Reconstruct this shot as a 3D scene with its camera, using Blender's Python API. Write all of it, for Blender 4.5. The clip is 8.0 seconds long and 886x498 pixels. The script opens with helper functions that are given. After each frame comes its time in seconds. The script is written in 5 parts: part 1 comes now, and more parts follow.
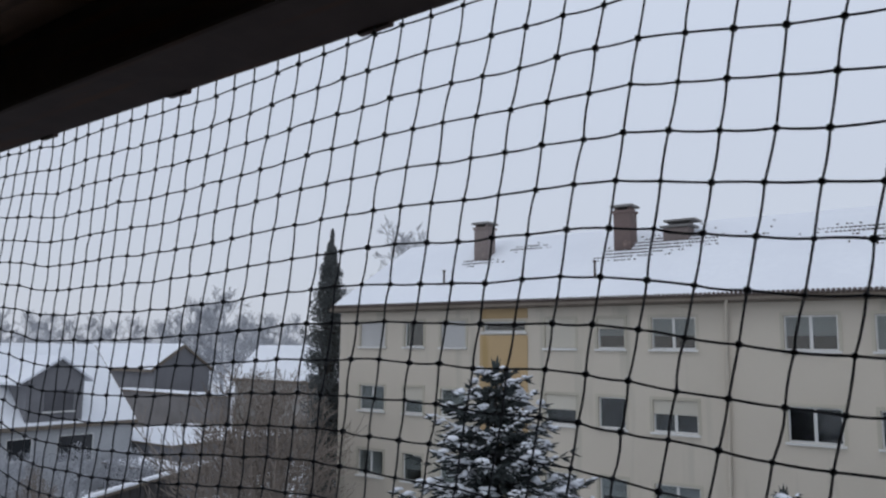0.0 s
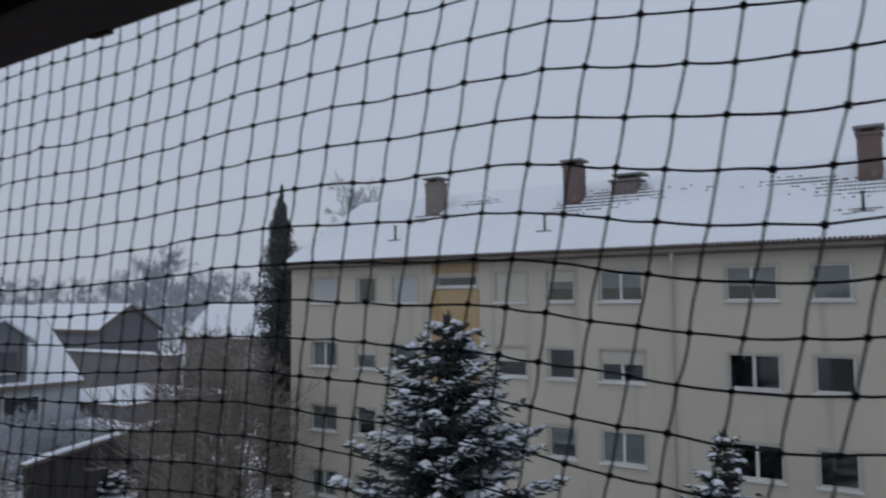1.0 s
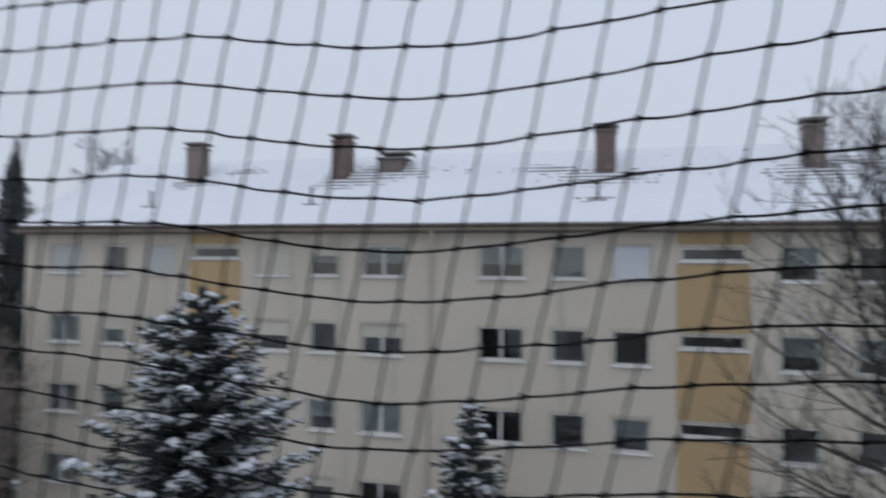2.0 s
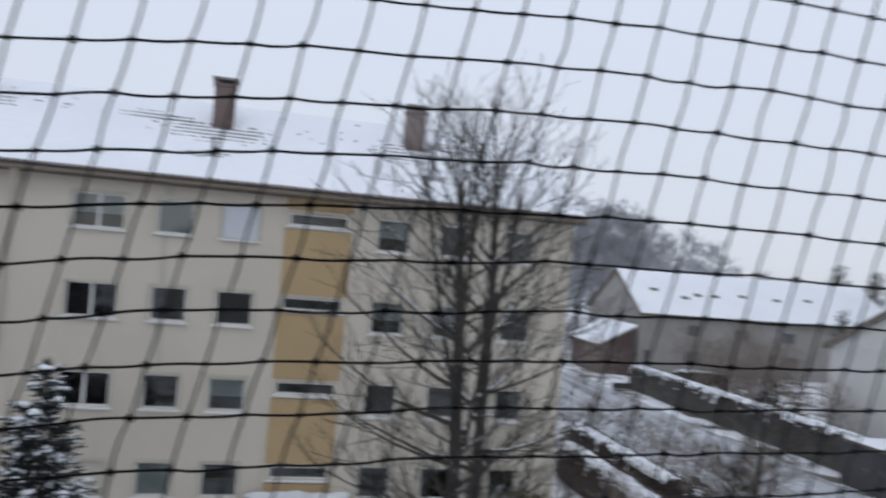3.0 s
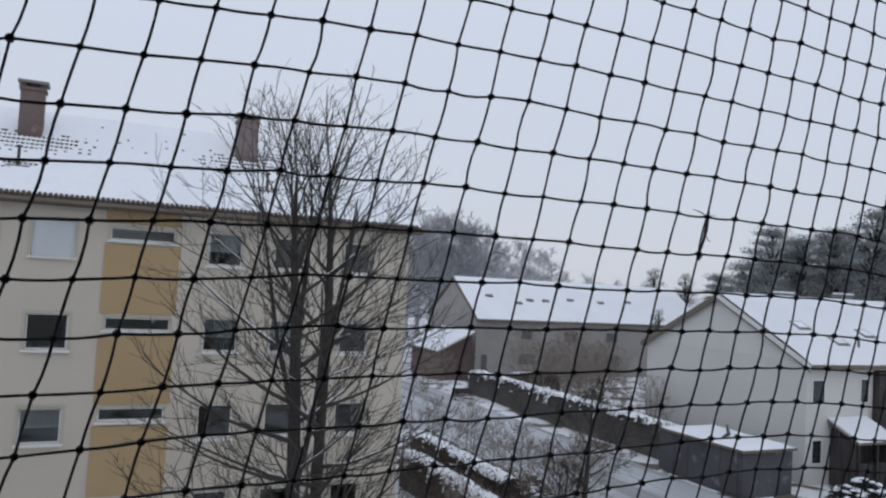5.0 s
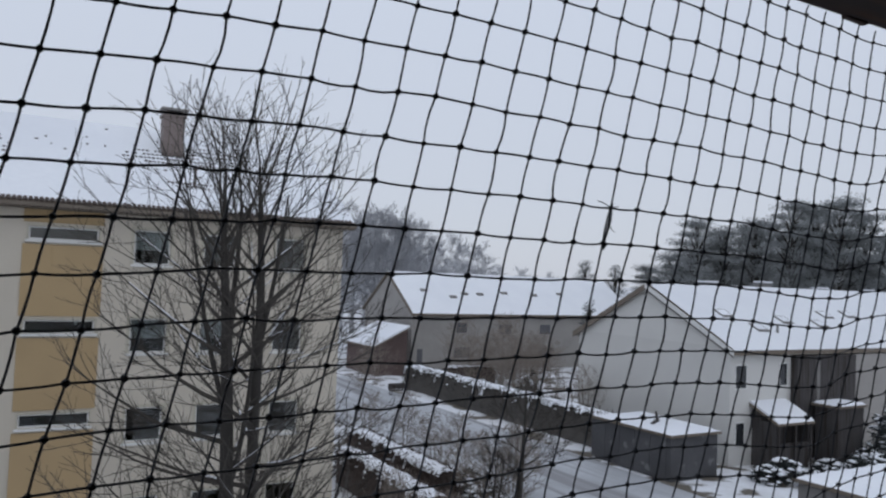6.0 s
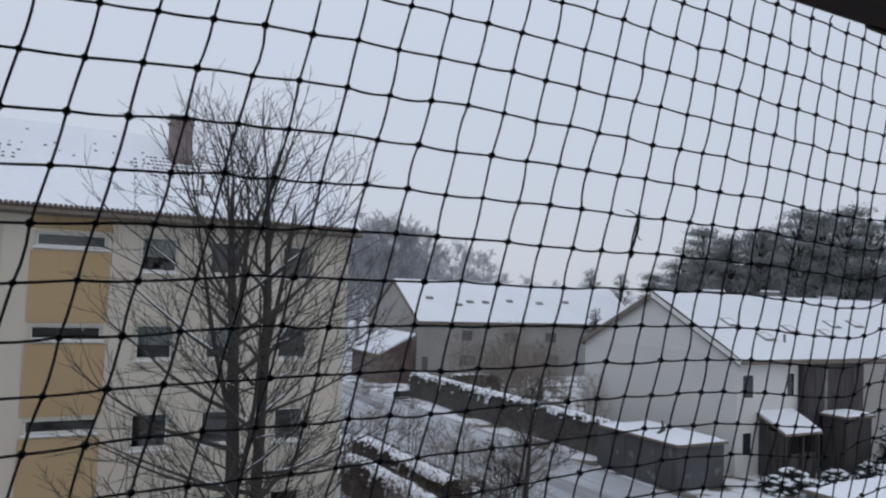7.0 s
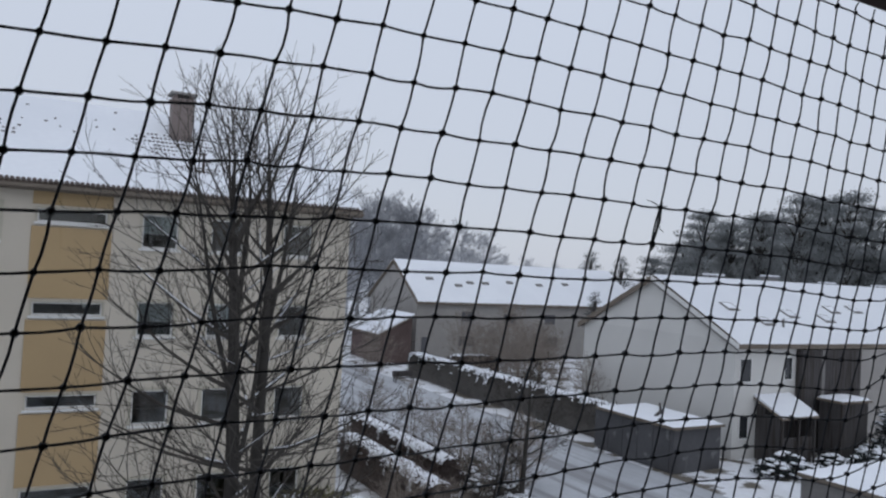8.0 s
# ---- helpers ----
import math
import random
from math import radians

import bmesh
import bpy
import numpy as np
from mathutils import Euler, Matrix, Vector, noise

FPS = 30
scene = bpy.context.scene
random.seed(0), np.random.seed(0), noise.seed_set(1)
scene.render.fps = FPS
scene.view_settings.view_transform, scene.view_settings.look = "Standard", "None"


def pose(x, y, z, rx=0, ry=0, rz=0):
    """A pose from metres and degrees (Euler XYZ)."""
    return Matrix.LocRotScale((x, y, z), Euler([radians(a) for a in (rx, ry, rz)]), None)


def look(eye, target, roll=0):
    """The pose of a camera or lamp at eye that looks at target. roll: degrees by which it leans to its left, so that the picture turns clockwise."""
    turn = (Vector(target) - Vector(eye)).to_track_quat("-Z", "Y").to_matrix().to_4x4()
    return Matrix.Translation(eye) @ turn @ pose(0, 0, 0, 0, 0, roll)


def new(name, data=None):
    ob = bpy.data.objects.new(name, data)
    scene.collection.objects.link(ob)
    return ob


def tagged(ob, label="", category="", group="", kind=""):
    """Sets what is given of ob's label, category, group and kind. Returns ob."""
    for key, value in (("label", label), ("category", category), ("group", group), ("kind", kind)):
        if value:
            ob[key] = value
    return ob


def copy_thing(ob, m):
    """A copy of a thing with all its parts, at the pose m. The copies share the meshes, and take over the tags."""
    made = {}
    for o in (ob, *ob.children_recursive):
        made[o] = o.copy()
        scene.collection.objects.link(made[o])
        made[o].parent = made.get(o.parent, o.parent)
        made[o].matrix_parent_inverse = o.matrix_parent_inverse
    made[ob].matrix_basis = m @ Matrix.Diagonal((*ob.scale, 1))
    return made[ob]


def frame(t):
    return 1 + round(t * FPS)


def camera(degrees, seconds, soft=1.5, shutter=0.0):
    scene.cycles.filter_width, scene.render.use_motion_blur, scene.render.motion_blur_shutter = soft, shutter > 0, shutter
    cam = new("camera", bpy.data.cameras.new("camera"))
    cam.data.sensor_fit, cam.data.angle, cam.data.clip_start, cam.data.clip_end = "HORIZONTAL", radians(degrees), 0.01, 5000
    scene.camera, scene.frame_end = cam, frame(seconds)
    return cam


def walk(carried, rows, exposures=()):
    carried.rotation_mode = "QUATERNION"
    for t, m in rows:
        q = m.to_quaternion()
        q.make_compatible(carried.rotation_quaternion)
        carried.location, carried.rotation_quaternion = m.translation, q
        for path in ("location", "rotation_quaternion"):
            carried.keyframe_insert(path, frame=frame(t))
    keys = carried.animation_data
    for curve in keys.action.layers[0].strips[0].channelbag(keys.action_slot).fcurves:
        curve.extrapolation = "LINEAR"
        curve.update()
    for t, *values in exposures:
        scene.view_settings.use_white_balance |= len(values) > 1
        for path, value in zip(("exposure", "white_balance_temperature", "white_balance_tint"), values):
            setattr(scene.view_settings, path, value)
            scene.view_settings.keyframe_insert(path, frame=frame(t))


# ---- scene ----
cam = camera(60.45, 8.0, soft=2.2, shutter=0.5)
ROWS = [
    (0.0, -0.170, 0.060, 9.410, 36.59, 7.50, -0.65),
    (0.5, -0.160, 0.057, 9.405, 35.22, 5.77, -0.16),
    (1.0, -0.140, 0.073, 9.389, 33.05, 4.19, 0.24),
    (1.5, -0.078, 0.085, 9.385, 25.60, 3.53, 0.12),
    (2.0, 0.001, 0.094, 9.380, 15.71, 2.34, -0.81),
    (2.2, 0.035, 0.095, 9.378, 10.01, 1.69, -2.36),
    (3.3, 0.174, 0.063, 9.415, -19.58, 0.32, -5.28),
    (3.5, 0.206, 0.046, 9.416, -22.87, 0.36, -5.40),
    (3.7, 0.207, 0.036, 9.418, -24.55, 2.00, -4.10),
    (3.9, 0.206, 0.034, 9.424, -23.50, 2.66, -3.80),
    (4.0, 0.207, 0.034, 9.419, -24.18, 2.36, -3.70),
    (4.1, 0.205, 0.047, 9.414, -24.42, 1.45, -3.70),
    (4.2, 0.203, 0.059, 9.414, -24.36, 0.98, -3.75),
    (5.3, 0.215, 0.086, 9.413, -25.60, 2.75, -3.16),
    (5.5, 0.220, 0.083, 9.409, -26.76, 2.03, -3.74),
    (6.0, 0.224, 0.056, 9.411, -29.90, 2.25, -2.25),
    (6.5, 0.220, 0.061, 9.405, -30.83, 1.84, -2.49),
    (7.0, 0.197, 0.068, 9.410, -29.50, 2.82, -2.49),
    (7.5, 0.190, 0.087, 9.424, -29.49, 2.68, -2.48),
    (8.0, 0.182, 0.091, 9.420, -29.51, 1.36, -3.18),
]
walk(cam, [(t, pose(x, y, z, 90 + pi, ro, ya)) for t, x, y, z, ya, pi, ro in ROWS],
     exposures=[(0.0, 0.11, 6420, 10), (0.5, -0.20, 6300, 10), (1.0, -0.33, 6250, 10), (1.5, -0.20, 6320, 10), (2.0, 0.10, 6430, 10), (3.3, 0.35, 6500, 10), (3.5, 0.37, 6500, 10),
                (4.0, 0.39, 6500, 10), (4.3, 0.32, 6500, 10), (5.5, 0.12, 6480, 10), (8.0, 0.09, 6450, 10)])

# ---- light: an overcast winter day ----
world = bpy.data.worlds.new("overcast")
scene.world = world
world.use_nodes = True
wn, wl = world.node_tree.nodes, world.node_tree.links
wn.clear()
w_out = wn.new("ShaderNodeOutputWorld")
w_add = wn.new("ShaderNodeAddShader")
w_sky = wn.new("ShaderNodeTexSky")
w_sky.sky_type, w_sky.sun_disc = "NISHITA", False
w_sky.sun_elevation, w_sky.sun_rotation = radians(28), radians(200)
w_b1, w_b2 = wn.new("ShaderNodeBackground"), wn.new("ShaderNodeBackground")
w_b1.inputs["Strength"].default_value = 0.006
w_tc, w_sep, w_ramp = wn.new("ShaderNodeTexCoord"), wn.new("ShaderNodeSeparateXYZ"), wn.new("ShaderNodeValToRGB")
w_ramp.color_ramp.elements[0].position, w_ramp.color_ramp.elements[0].color = 0.0, (0.495, 0.526, 0.597, 1)
w_ramp.color_ramp.elements[1].position, w_ramp.color_ramp.elements[1].color = 0.42, (0.545, 0.598, 0.70, 1)
wl.new(w_tc.outputs["Generated"], w_sep.inputs[0])
wl.new(w_sep.outputs["Z"], w_ramp.inputs[0])
wl.new(w_ramp.outputs[0], w_b2.inputs["Color"])
w_b2.inputs["Strength"].default_value = 1.0
wl.new(w_sky.outputs[0], w_b1.inputs["Color"])
wl.new(w_b1.outputs[0], w_add.inputs[0])
wl.new(w_b2.outputs[0], w_add.inputs[1])
wl.new(w_add.outputs[0], w_out.inputs["Surface"])
sun_data = bpy.data.lights.new("sun", "SUN")
sun_data.energy, sun_data.angle, sun_data.color = 0.22, radians(40), (1.0, 0.98, 0.95)
sun = new("sun", sun_data)
sun.matrix_world = look((-4, -12, 40), (0, 10, 0))


# ---- materials ----
def material(name, rgb, rough=0.8, grain=None, relief=0.0, scale=8.0, wear=None, metal=0.0, coarse=0.8, spec=0.3, bands=None):
    """Base colour with a coarse and a fine variation. grain: second colour; wear: (colour, threshold) of patches."""
    m = bpy.data.materials.new(name)
    m.use_nodes = True
    n, l = m.node_tree.nodes, m.node_tree.links
    b = n["Principled BSDF"]
    b.inputs["Roughness"].default_value, b.inputs["Metallic"].default_value = rough, metal
    b.inputs["Specular IOR Level"].default_value = spec
    tc = n.new("ShaderNodeTexCoord")

    def noise_node(s, detail=4.0):
        t = n.new("ShaderNodeTexNoise")
        t.inputs["Scale"].default_value, t.inputs["Detail"].default_value = s, detail
        l.new(tc.outputs["Object"], t.inputs["Vector"])
        return t

    def mixed(fac, a, c):
        x = n.new("ShaderNodeMix")
        x.data_type = "RGBA"
        l.new(fac, x.inputs["Factor"])
        for sock, v in ((x.inputs["A"], a), (x.inputs["B"], c)):
            if isinstance(v, tuple):
                sock.default_value = (*v, 1)
            else:
                l.new(v, sock)
        return x.outputs["Result"]

    def ramp(src, lo, hi):
        r = n.new("ShaderNodeMapRange")
        r.inputs["From Min"].default_value, r.inputs["From Max"].default_value = lo, hi
        l.new(src, r.inputs["Value"])
        return r.outputs["Result"]

    g = grain or tuple(c * 0.75 for c in rgb)
    fine, big = noise_node(scale), noise_node(coarse, 3.0)
    col = mixed(ramp(fine.outputs["Fac"], 0.35, 0.7), rgb, tuple((a + c) / 2 for a, c in zip(rgb, g)))
    col = mixed(ramp(big.outputs["Fac"], 0.4, 0.75), col, g)
    if wear:
        w = noise_node(coarse * 2.3, 6.0)
        col = mixed(ramp(w.outputs["Fac"], wear[1], wear[1] + 0.06), col, wear[0])
    if bands:
        mp = n.new("ShaderNodeMapping")
        mp.inputs["Scale"].default_value = bands[0]
        l.new(tc.outputs["Object"], mp.inputs["Vector"])
        w = n.new("ShaderNodeTexNoise")
        w.inputs["Scale"].default_value = 1.0
        l.new(mp.outputs[0], w.inputs["Vector"])
        col = mixed(ramp(w.outputs["Fac"], bands[2], bands[2] + 0.12), col, bands[1])
    oi = n.new("ShaderNodeObjectInfo")
    hs = n.new("ShaderNodeHueSaturation")
    mr = n.new("ShaderNodeMapRange")
    mr.inputs["To Min"].default_value, mr.inputs["To Max"].default_value = 0.93, 1.05
    l.new(oi.outputs["Random"], mr.inputs["Value"])
    l.new(mr.outputs["Result"], hs.inputs["Value"])
    l.new(col, hs.inputs["Color"])
    l.new(hs.outputs[0], b.inputs["Base Color"])
    if relief:
        bp = n.new("ShaderNodeBump")
        bp.inputs["Strength"].default_value, bp.inputs["Distance"].default_value = 0.6, relief
        l.new(fine.outputs["Fac"], bp.inputs["Height"])
        l.new(bp.outputs[0], b.inputs["Normal"])
    return m


SNOW = material("snow", (0.82, 0.84, 0.87), 0.7, (0.75, 0.77, 0.82), 0.02, 6.0, coarse=0.4)
ROOF_SNOW = material("roof_snow", (0.82, 0.84, 0.87), 0.7, (0.76, 0.78, 0.82), 0.01, 5.0, coarse=0.3)
YARD = material("snowy_ground", (0.80, 0.82, 0.86), 0.85, (0.62, 0.62, 0.63), 0.03, 3.0, wear=((0.13, 0.115, 0.095), 0.52), coarse=0.22)
SLUSH = material("slush_road", (0.53, 0.55, 0.58), 0.6, (0.38, 0.39, 0.41), 0.02, 4.0, coarse=0.2,
                 bands=((1.0, 0.05, 1.0), (0.27, 0.27, 0.28), 0.50))
RENDER_CREAM = material("cream_render", (0.585, 0.535, 0.452), 0.9, (0.535, 0.486, 0.408), 0.004, 40.0, coarse=0.35,
                        bands=((1.5, 1.0, 0.12), (0.46, 0.43, 0.36), 0.58))
BAND_CREAM = material("pale_surround", (0.51, 0.475, 0.39), 0.85, (0.46, 0.43, 0.35), 0.002, 30.0)
RENDER_WHITE = material("white_render", (0.66, 0.652, 0.625), 0.9, (0.60, 0.592, 0.568), 0.004, 30.0, coarse=0.3)
OCHRE = material("ochre_panel", (0.46, 0.335, 0.185), 0.8, (0.42, 0.305, 0.17), 0.003, 25.0, coarse=0.5,
                 bands=((2.0, 1.0, 0.15), (0.38, 0.27, 0.125), 0.62))
PAINT_WHITE = material("white_frame", (0.74, 0.74, 0.72), 0.45, (0.66, 0.66, 0.64), 0.0, 12.0)
SHUTTER = material("pale_shutter", (0.66, 0.69, 0.72), 0.6, (0.60, 0.63, 0.66), 0.0, 10.0)
SHUTTER_GREY = material("grey_shutter", (0.53, 0.53, 0.52), 0.6, (0.48, 0.48, 0.47), 0.0, 10.0)
SHUTTER_CREAM = material("cream_shutter", (0.58, 0.55, 0.47), 0.6, (0.52, 0.49, 0.42), 0.0, 10.0)
CURTAIN = material("net_curtain", (0.66, 0.66, 0.65), 0.9, (0.52, 0.52, 0.52), 0.0, 14.0)
# dark base colour stands for the lack of light inside the rooms
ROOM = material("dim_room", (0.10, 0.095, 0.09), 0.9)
TILE = material("dark_roof_tile", (0.10, 0.075, 0.065), 0.75, (0.06, 0.05, 0.045), 0.004, 20.0)
FASCIA = material("weathered_fascia", (0.20, 0.17, 0.14), 0.8, (0.15, 0.125, 0.10), 0.002, 15.0)
BRICK = material("chimney_brick", (0.185, 0.138, 0.126), 0.9, (0.14, 0.107, 0.10), 0.01, 14.0, wear=((0.30, 0.22, 0.19), 0.62))
BRICK_GREY = material("sooty_brick", (0.24, 0.20, 0.185), 0.9, (0.18, 0.15, 0.14), 0.01, 14.0, wear=((0.28, 0.23, 0.21), 0.62))
CAP = material("concrete_cap", (0.24, 0.23, 0.22), 0.9, (0.16, 0.155, 0.15), 0.004, 12.0)
ZINC = material("zinc_pipe", (0.40, 0.40, 0.40), 0.5, (0.30, 0.30, 0.30), 0.0, 9.0, metal=0.4)
BARK = material("grey_brown_bark", (0.078, 0.070, 0.062), 0.95, (0.052, 0.047, 0.042), 0.01, 18.0)
BARK_TRUNK = material("dark_wet_trunk_bark", (0.058, 0.053, 0.048), 0.95, (0.036, 0.033, 0.030), 0.012, 16.0)
# pale for two uses: haze on the far trees, frost on garden shrubs
BARK_FAR = material("frosty_hazed_twigs", (0.45, 0.46, 0.485), 0.95, (0.39, 0.40, 0.425), 0.0, 5.0)
# grey lifted by distance haze, put into the bark colour
BARK_MID = material("hazed_grey_twigs", (0.35, 0.355, 0.37), 0.95, (0.29, 0.295, 0.31), 0.0, 5.0)
BARK_BROWN = material("brown_shrub_twigs", (0.28, 0.24, 0.205), 0.95, (0.19, 0.165, 0.145), 0.0, 9.0)
SPRUCE = material("blue_green_needles", (0.050, 0.060, 0.058), 0.8, (0.030, 0.036, 0.036), 0.0, 9.0, coarse=1.4)
CYPRESS = material("cypress_green", (0.14, 0.15, 0.15), 0.85, (0.095, 0.103, 0.105), 0.0, 9.0, coarse=1.2)
# needle colour paled to grey, standing for haze at that distance
PINE_HAZED = material("hazed_pine_needles", (0.29, 0.305, 0.31), 0.85, (0.23, 0.242, 0.248), 0.0, 3.0, coarse=0.5)
HEDGE = material("bare_hedge", (0.125, 0.115, 0.105), 0.95, (0.085, 0.08, 0.074), 0.0, 8.0, coarse=1.0)
HEDGE_RED = material("copper_hedge", (0.108, 0.085, 0.076), 0.95, (0.076, 0.060, 0.054), 0.0, 8.0, coarse=1.0)
WOOD_DARK = material("dark_wood", (0.082, 0.076, 0.075), 0.85, (0.058, 0.054, 0.054), 0.004, 8.0, bands=((6.0, 6.0, 0.3), (0.045, 0.038, 0.034), 0.5))
WOOD_RED = material("red_brown_wood", (0.125, 0.09, 0.083), 0.85, (0.095, 0.068, 0.063), 0.004, 8.0)
GARAGE_WALL = material("dark_grey_garage_wall", (0.10, 0.10, 0.105), 0.9, (0.075, 0.075, 0.08), 0.004, 6.0, wear=((0.16, 0.16, 0.165), 0.6), coarse=0.5)
GREY_WALL = material("grey_cladding", (0.20, 0.20, 0.21), 0.9, (0.16, 0.16, 0.17), 0.004, 8.0)
PALE_WALL = material("pale_grey_render", (0.47, 0.48, 0.49), 0.9, (0.39, 0.40, 0.41), 0.004, 8.0)
# lighter than the wall itself; haze over the far houses is mixed in
BROWN_WALL = material("brown_grey_render", (0.36, 0.345, 0.325), 0.9, (0.31, 0.295, 0.28), 0.004, 8.0)
BEAM_WOOD = material("stained_balcony_wood", (0.066, 0.046, 0.041), 0.75, (0.042, 0.030, 0.027), 0.002, 14.0, spec=0.15, bands=((2.0, 30.0, 30.0), (0.075, 0.042, 0.030), 0.55))
CORD = material("dark_net_cord", (0.046, 0.049, 0.056), 0.6, (0.030, 0.032, 0.037), 0.0006, 900.0)
CEILING_WOOD = material("brown_ceiling_wood", (0.17, 0.098, 0.068), 0.7, (0.10, 0.058, 0.042), 0.002, 14.0, spec=0.2, bands=((2.0, 30.0, 30.0), (0.075, 0.045, 0.033), 0.55))
# unseen balcony walls, made pale so they throw light up at the ceiling
BAL_WALL = material("balcony_render", (0.62, 0.60, 0.56), 0.9, (0.55, 0.53, 0.50), 0.003, 20.0)


def glass_material():
    m = bpy.data.materials.new("window_glass")
    m.use_nodes = True
    n, l = m.node_tree.nodes, m.node_tree.links
    n.clear()
    out, mix = n.new("ShaderNodeOutputMaterial"), n.new("ShaderNodeMixShader")
    tr, gl, lw = n.new("ShaderNodeBsdfTransparent"), n.new("ShaderNodeBsdfGlossy"), n.new("ShaderNodeLayerWeight")
    tr.inputs["Color"].default_value = (0.80, 0.84, 0.84, 1)
    gl.inputs["Roughness"].default_value = 0.03
    cube, gain = n.new("ShaderNodeMath"), n.new("ShaderNodeMath")
    cube.operation, gain.operation = "POWER", "MULTIPLY_ADD"
    cube.inputs[1].default_value, gain.inputs[1].default_value, gain.inputs[2].default_value = 2.5, 0.8, 0.07
    lw.inputs["Blend"].default_value = 0.5
    l.new(lw.outputs["Facing"], cube.inputs[0])
    l.new(cube.outputs[0], gain.inputs[0])
    l.new(gain.outputs[0], mix.inputs[0])
    l.new(tr.outputs[0], mix.inputs[1])
    l.new(gl.outputs[0], mix.inputs[2])
    l.new(mix.outputs[0], out.inputs[0])
    return m


GLASS = glass_material()


# ---- building helpers ----
def box(bm, x0, x1, y0, y1, z0, z1, bevel=0.0):
    v = [bm.verts.new((x, y, z)) for z in (z0, z1) for y in (y0, y1) for x in (x0, x1)]
    fs = [bm.faces.new([v[i] for i in q]) for q in ((0, 2, 3, 1), (4, 5, 7, 6), (0, 1, 5, 4), (2, 6, 7, 3), (0, 4, 6, 2), (1, 3, 7, 5))]
    if bevel:
        es = {e for f in fs for e in f.edges}
        bmesh.ops.bevel(bm, geom=list(es), offset=bevel, segments=2, affect="EDGES", profile=0.6)
    return v


def prism(bm, outline, axis, a, b):
    """A polygon in the plane across axis ('x' or 'y'), pushed from a to b."""
    put = (lambda p, k: (k, p[0], p[1])) if axis == "x" else (lambda p, k: (p[0], k, p[1]))
    lo, hi = [bm.verts.new(put(p, a)) for p in outline], [bm.verts.new(put(p, b)) for p in outline]
    bm.faces.new(lo)
    bm.faces.new(hi[::-1])
    for i in range(len(outline)):
        j = (i + 1) % len(outline)
        bm.faces.new((lo[j], lo[i], hi[i], hi[j]))


def mesh_of(name, bm, mat):
    bmesh.ops.recalc_face_normals(bm, faces=bm.faces)
    me = bpy.data.meshes.new(name)
    bm.to_mesh(me)
    bm.free()
    me.materials.append(mat)
    return me


def part(name, bm, mat, parent=None, label=""):
    ob = new(name, mesh_of(name, bm, mat) if isinstance(bm, bmesh.types.BMesh) else bm)
    ob.parent = parent
    return tagged(ob, label)


def data_mesh(name, verts, faces, mat, smooth=False):
    me = bpy.data.meshes.new(name)
    me.from_pydata(verts, [], faces)
    me.materials.append(mat)
    if smooth:
        me.polygons.foreach_set("use_smooth", [True] * len(faces))
    me.update()
    return me


def thing(name, label, category, group="", kind="", at=(0, 0, 0)):
    ob = new(name)
    ob.location = at
    return tagged(ob, label, category, group, kind)


def bmb(*args, bevel=0.0):
    bm = bmesh.new()
    box(bm, *args, bevel=bevel)
    return bm


def tube(verts, faces, pts, radii, sides=5):
    """Adds a closed tapered tube along the points."""
    base = len(verts)
    n = len(pts)
    for i, (p, r) in enumerate(zip(pts, radii)):
        d = (Vector(pts[min(i + 1, n - 1)]) - Vector(pts[max(i - 1, 0)])).normalized()
        a = d.orthogonal().normalized()
        b = d.cross(a)
        for k in range(sides):
            t = 2 * math.pi * k / sides
            verts.append(tuple(Vector(p) + (a * math.cos(t) + b * math.sin(t)) * r))
    for i in range(n - 1):
        for k in range(sides):
            j = (k + 1) % sides
            faces.append((base + i * sides + k, base + i * sides + j, base + (i + 1) * sides + j, base + (i + 1) * sides + k))
    faces.append(tuple(base + k for k in range(sides))[::-1])
    faces.append(tuple(base + (n - 1) * sides + k for k in range(sides)))


def lump(verts, faces, c, rx, ry, rz, rng, flat=0.35):
    """A small uneven cushion with a flat underside."""
    base = len(verts)
    verts.append((c[0], c[1], c[2] + rz * rng.uniform(0.8, 1.2)))
    for ring, (rr, zz) in enumerate(((0.62, 0.72), (1.0, 0.1))):
        for k in range(6):
            a = 2 * math.pi * (k + 0.5 * ring) / 6
            w = rr * rng.uniform(0.75, 1.25)
            verts.append((c[0] + rx * w * math.cos(a), c[1] + ry * w * math.sin(a), c[2] + rz * zz))
    verts.append((c[0], c[1], c[2] - rz * flat))
    for k in range(6):
        j = (k + 1) % 6
        faces += [(base, base + 1 + k, base + 1 + j), (base + 1 + k, base + 7 + k, base + 1 + j),
                  (base + 1 + j, base + 7 + k, base + 7 + j), (base + 13, base + 7 + j, base + 7 + k)]


# ---- ground and road ----
def grid_sheet(name, xs, ys, height, mat):
    verts = [(x, y, height(x, y)) for y in ys for x in xs]
    w = len(xs)
    faces = [(j * w + i, j * w + i + 1, (j + 1) * w + i + 1, (j + 1) * w + i) for j in range(len(ys) - 1) for i in range(w - 1)]
    return data_mesh(name, verts, faces, mat, True)


def ground_z(x, y):
    r = math.hypot(x, y)
    return 0.0 if r > 110 else 0.10 * noise.noise(Vector((x * 0.25, y * 0.25, 0))) + 0.04 * noise.noise(Vector((x, y, 3))) - 0.08


GX = [-3000, -900, -300, -150] + [x for x in np.arange(-100, 100.1, 1.25)] + [150, 300, 900, 3000]
GY = [-3000, -900, -300, -60] + [y for y in np.arange(-10, 110.1, 1.25)] + [150, 300, 900, 3000]
tagged(new("ground", grid_sheet("ground", GX, GY, ground_z, YARD)), "snow-covered ground with bare brown patches", "ground", kind="structure")
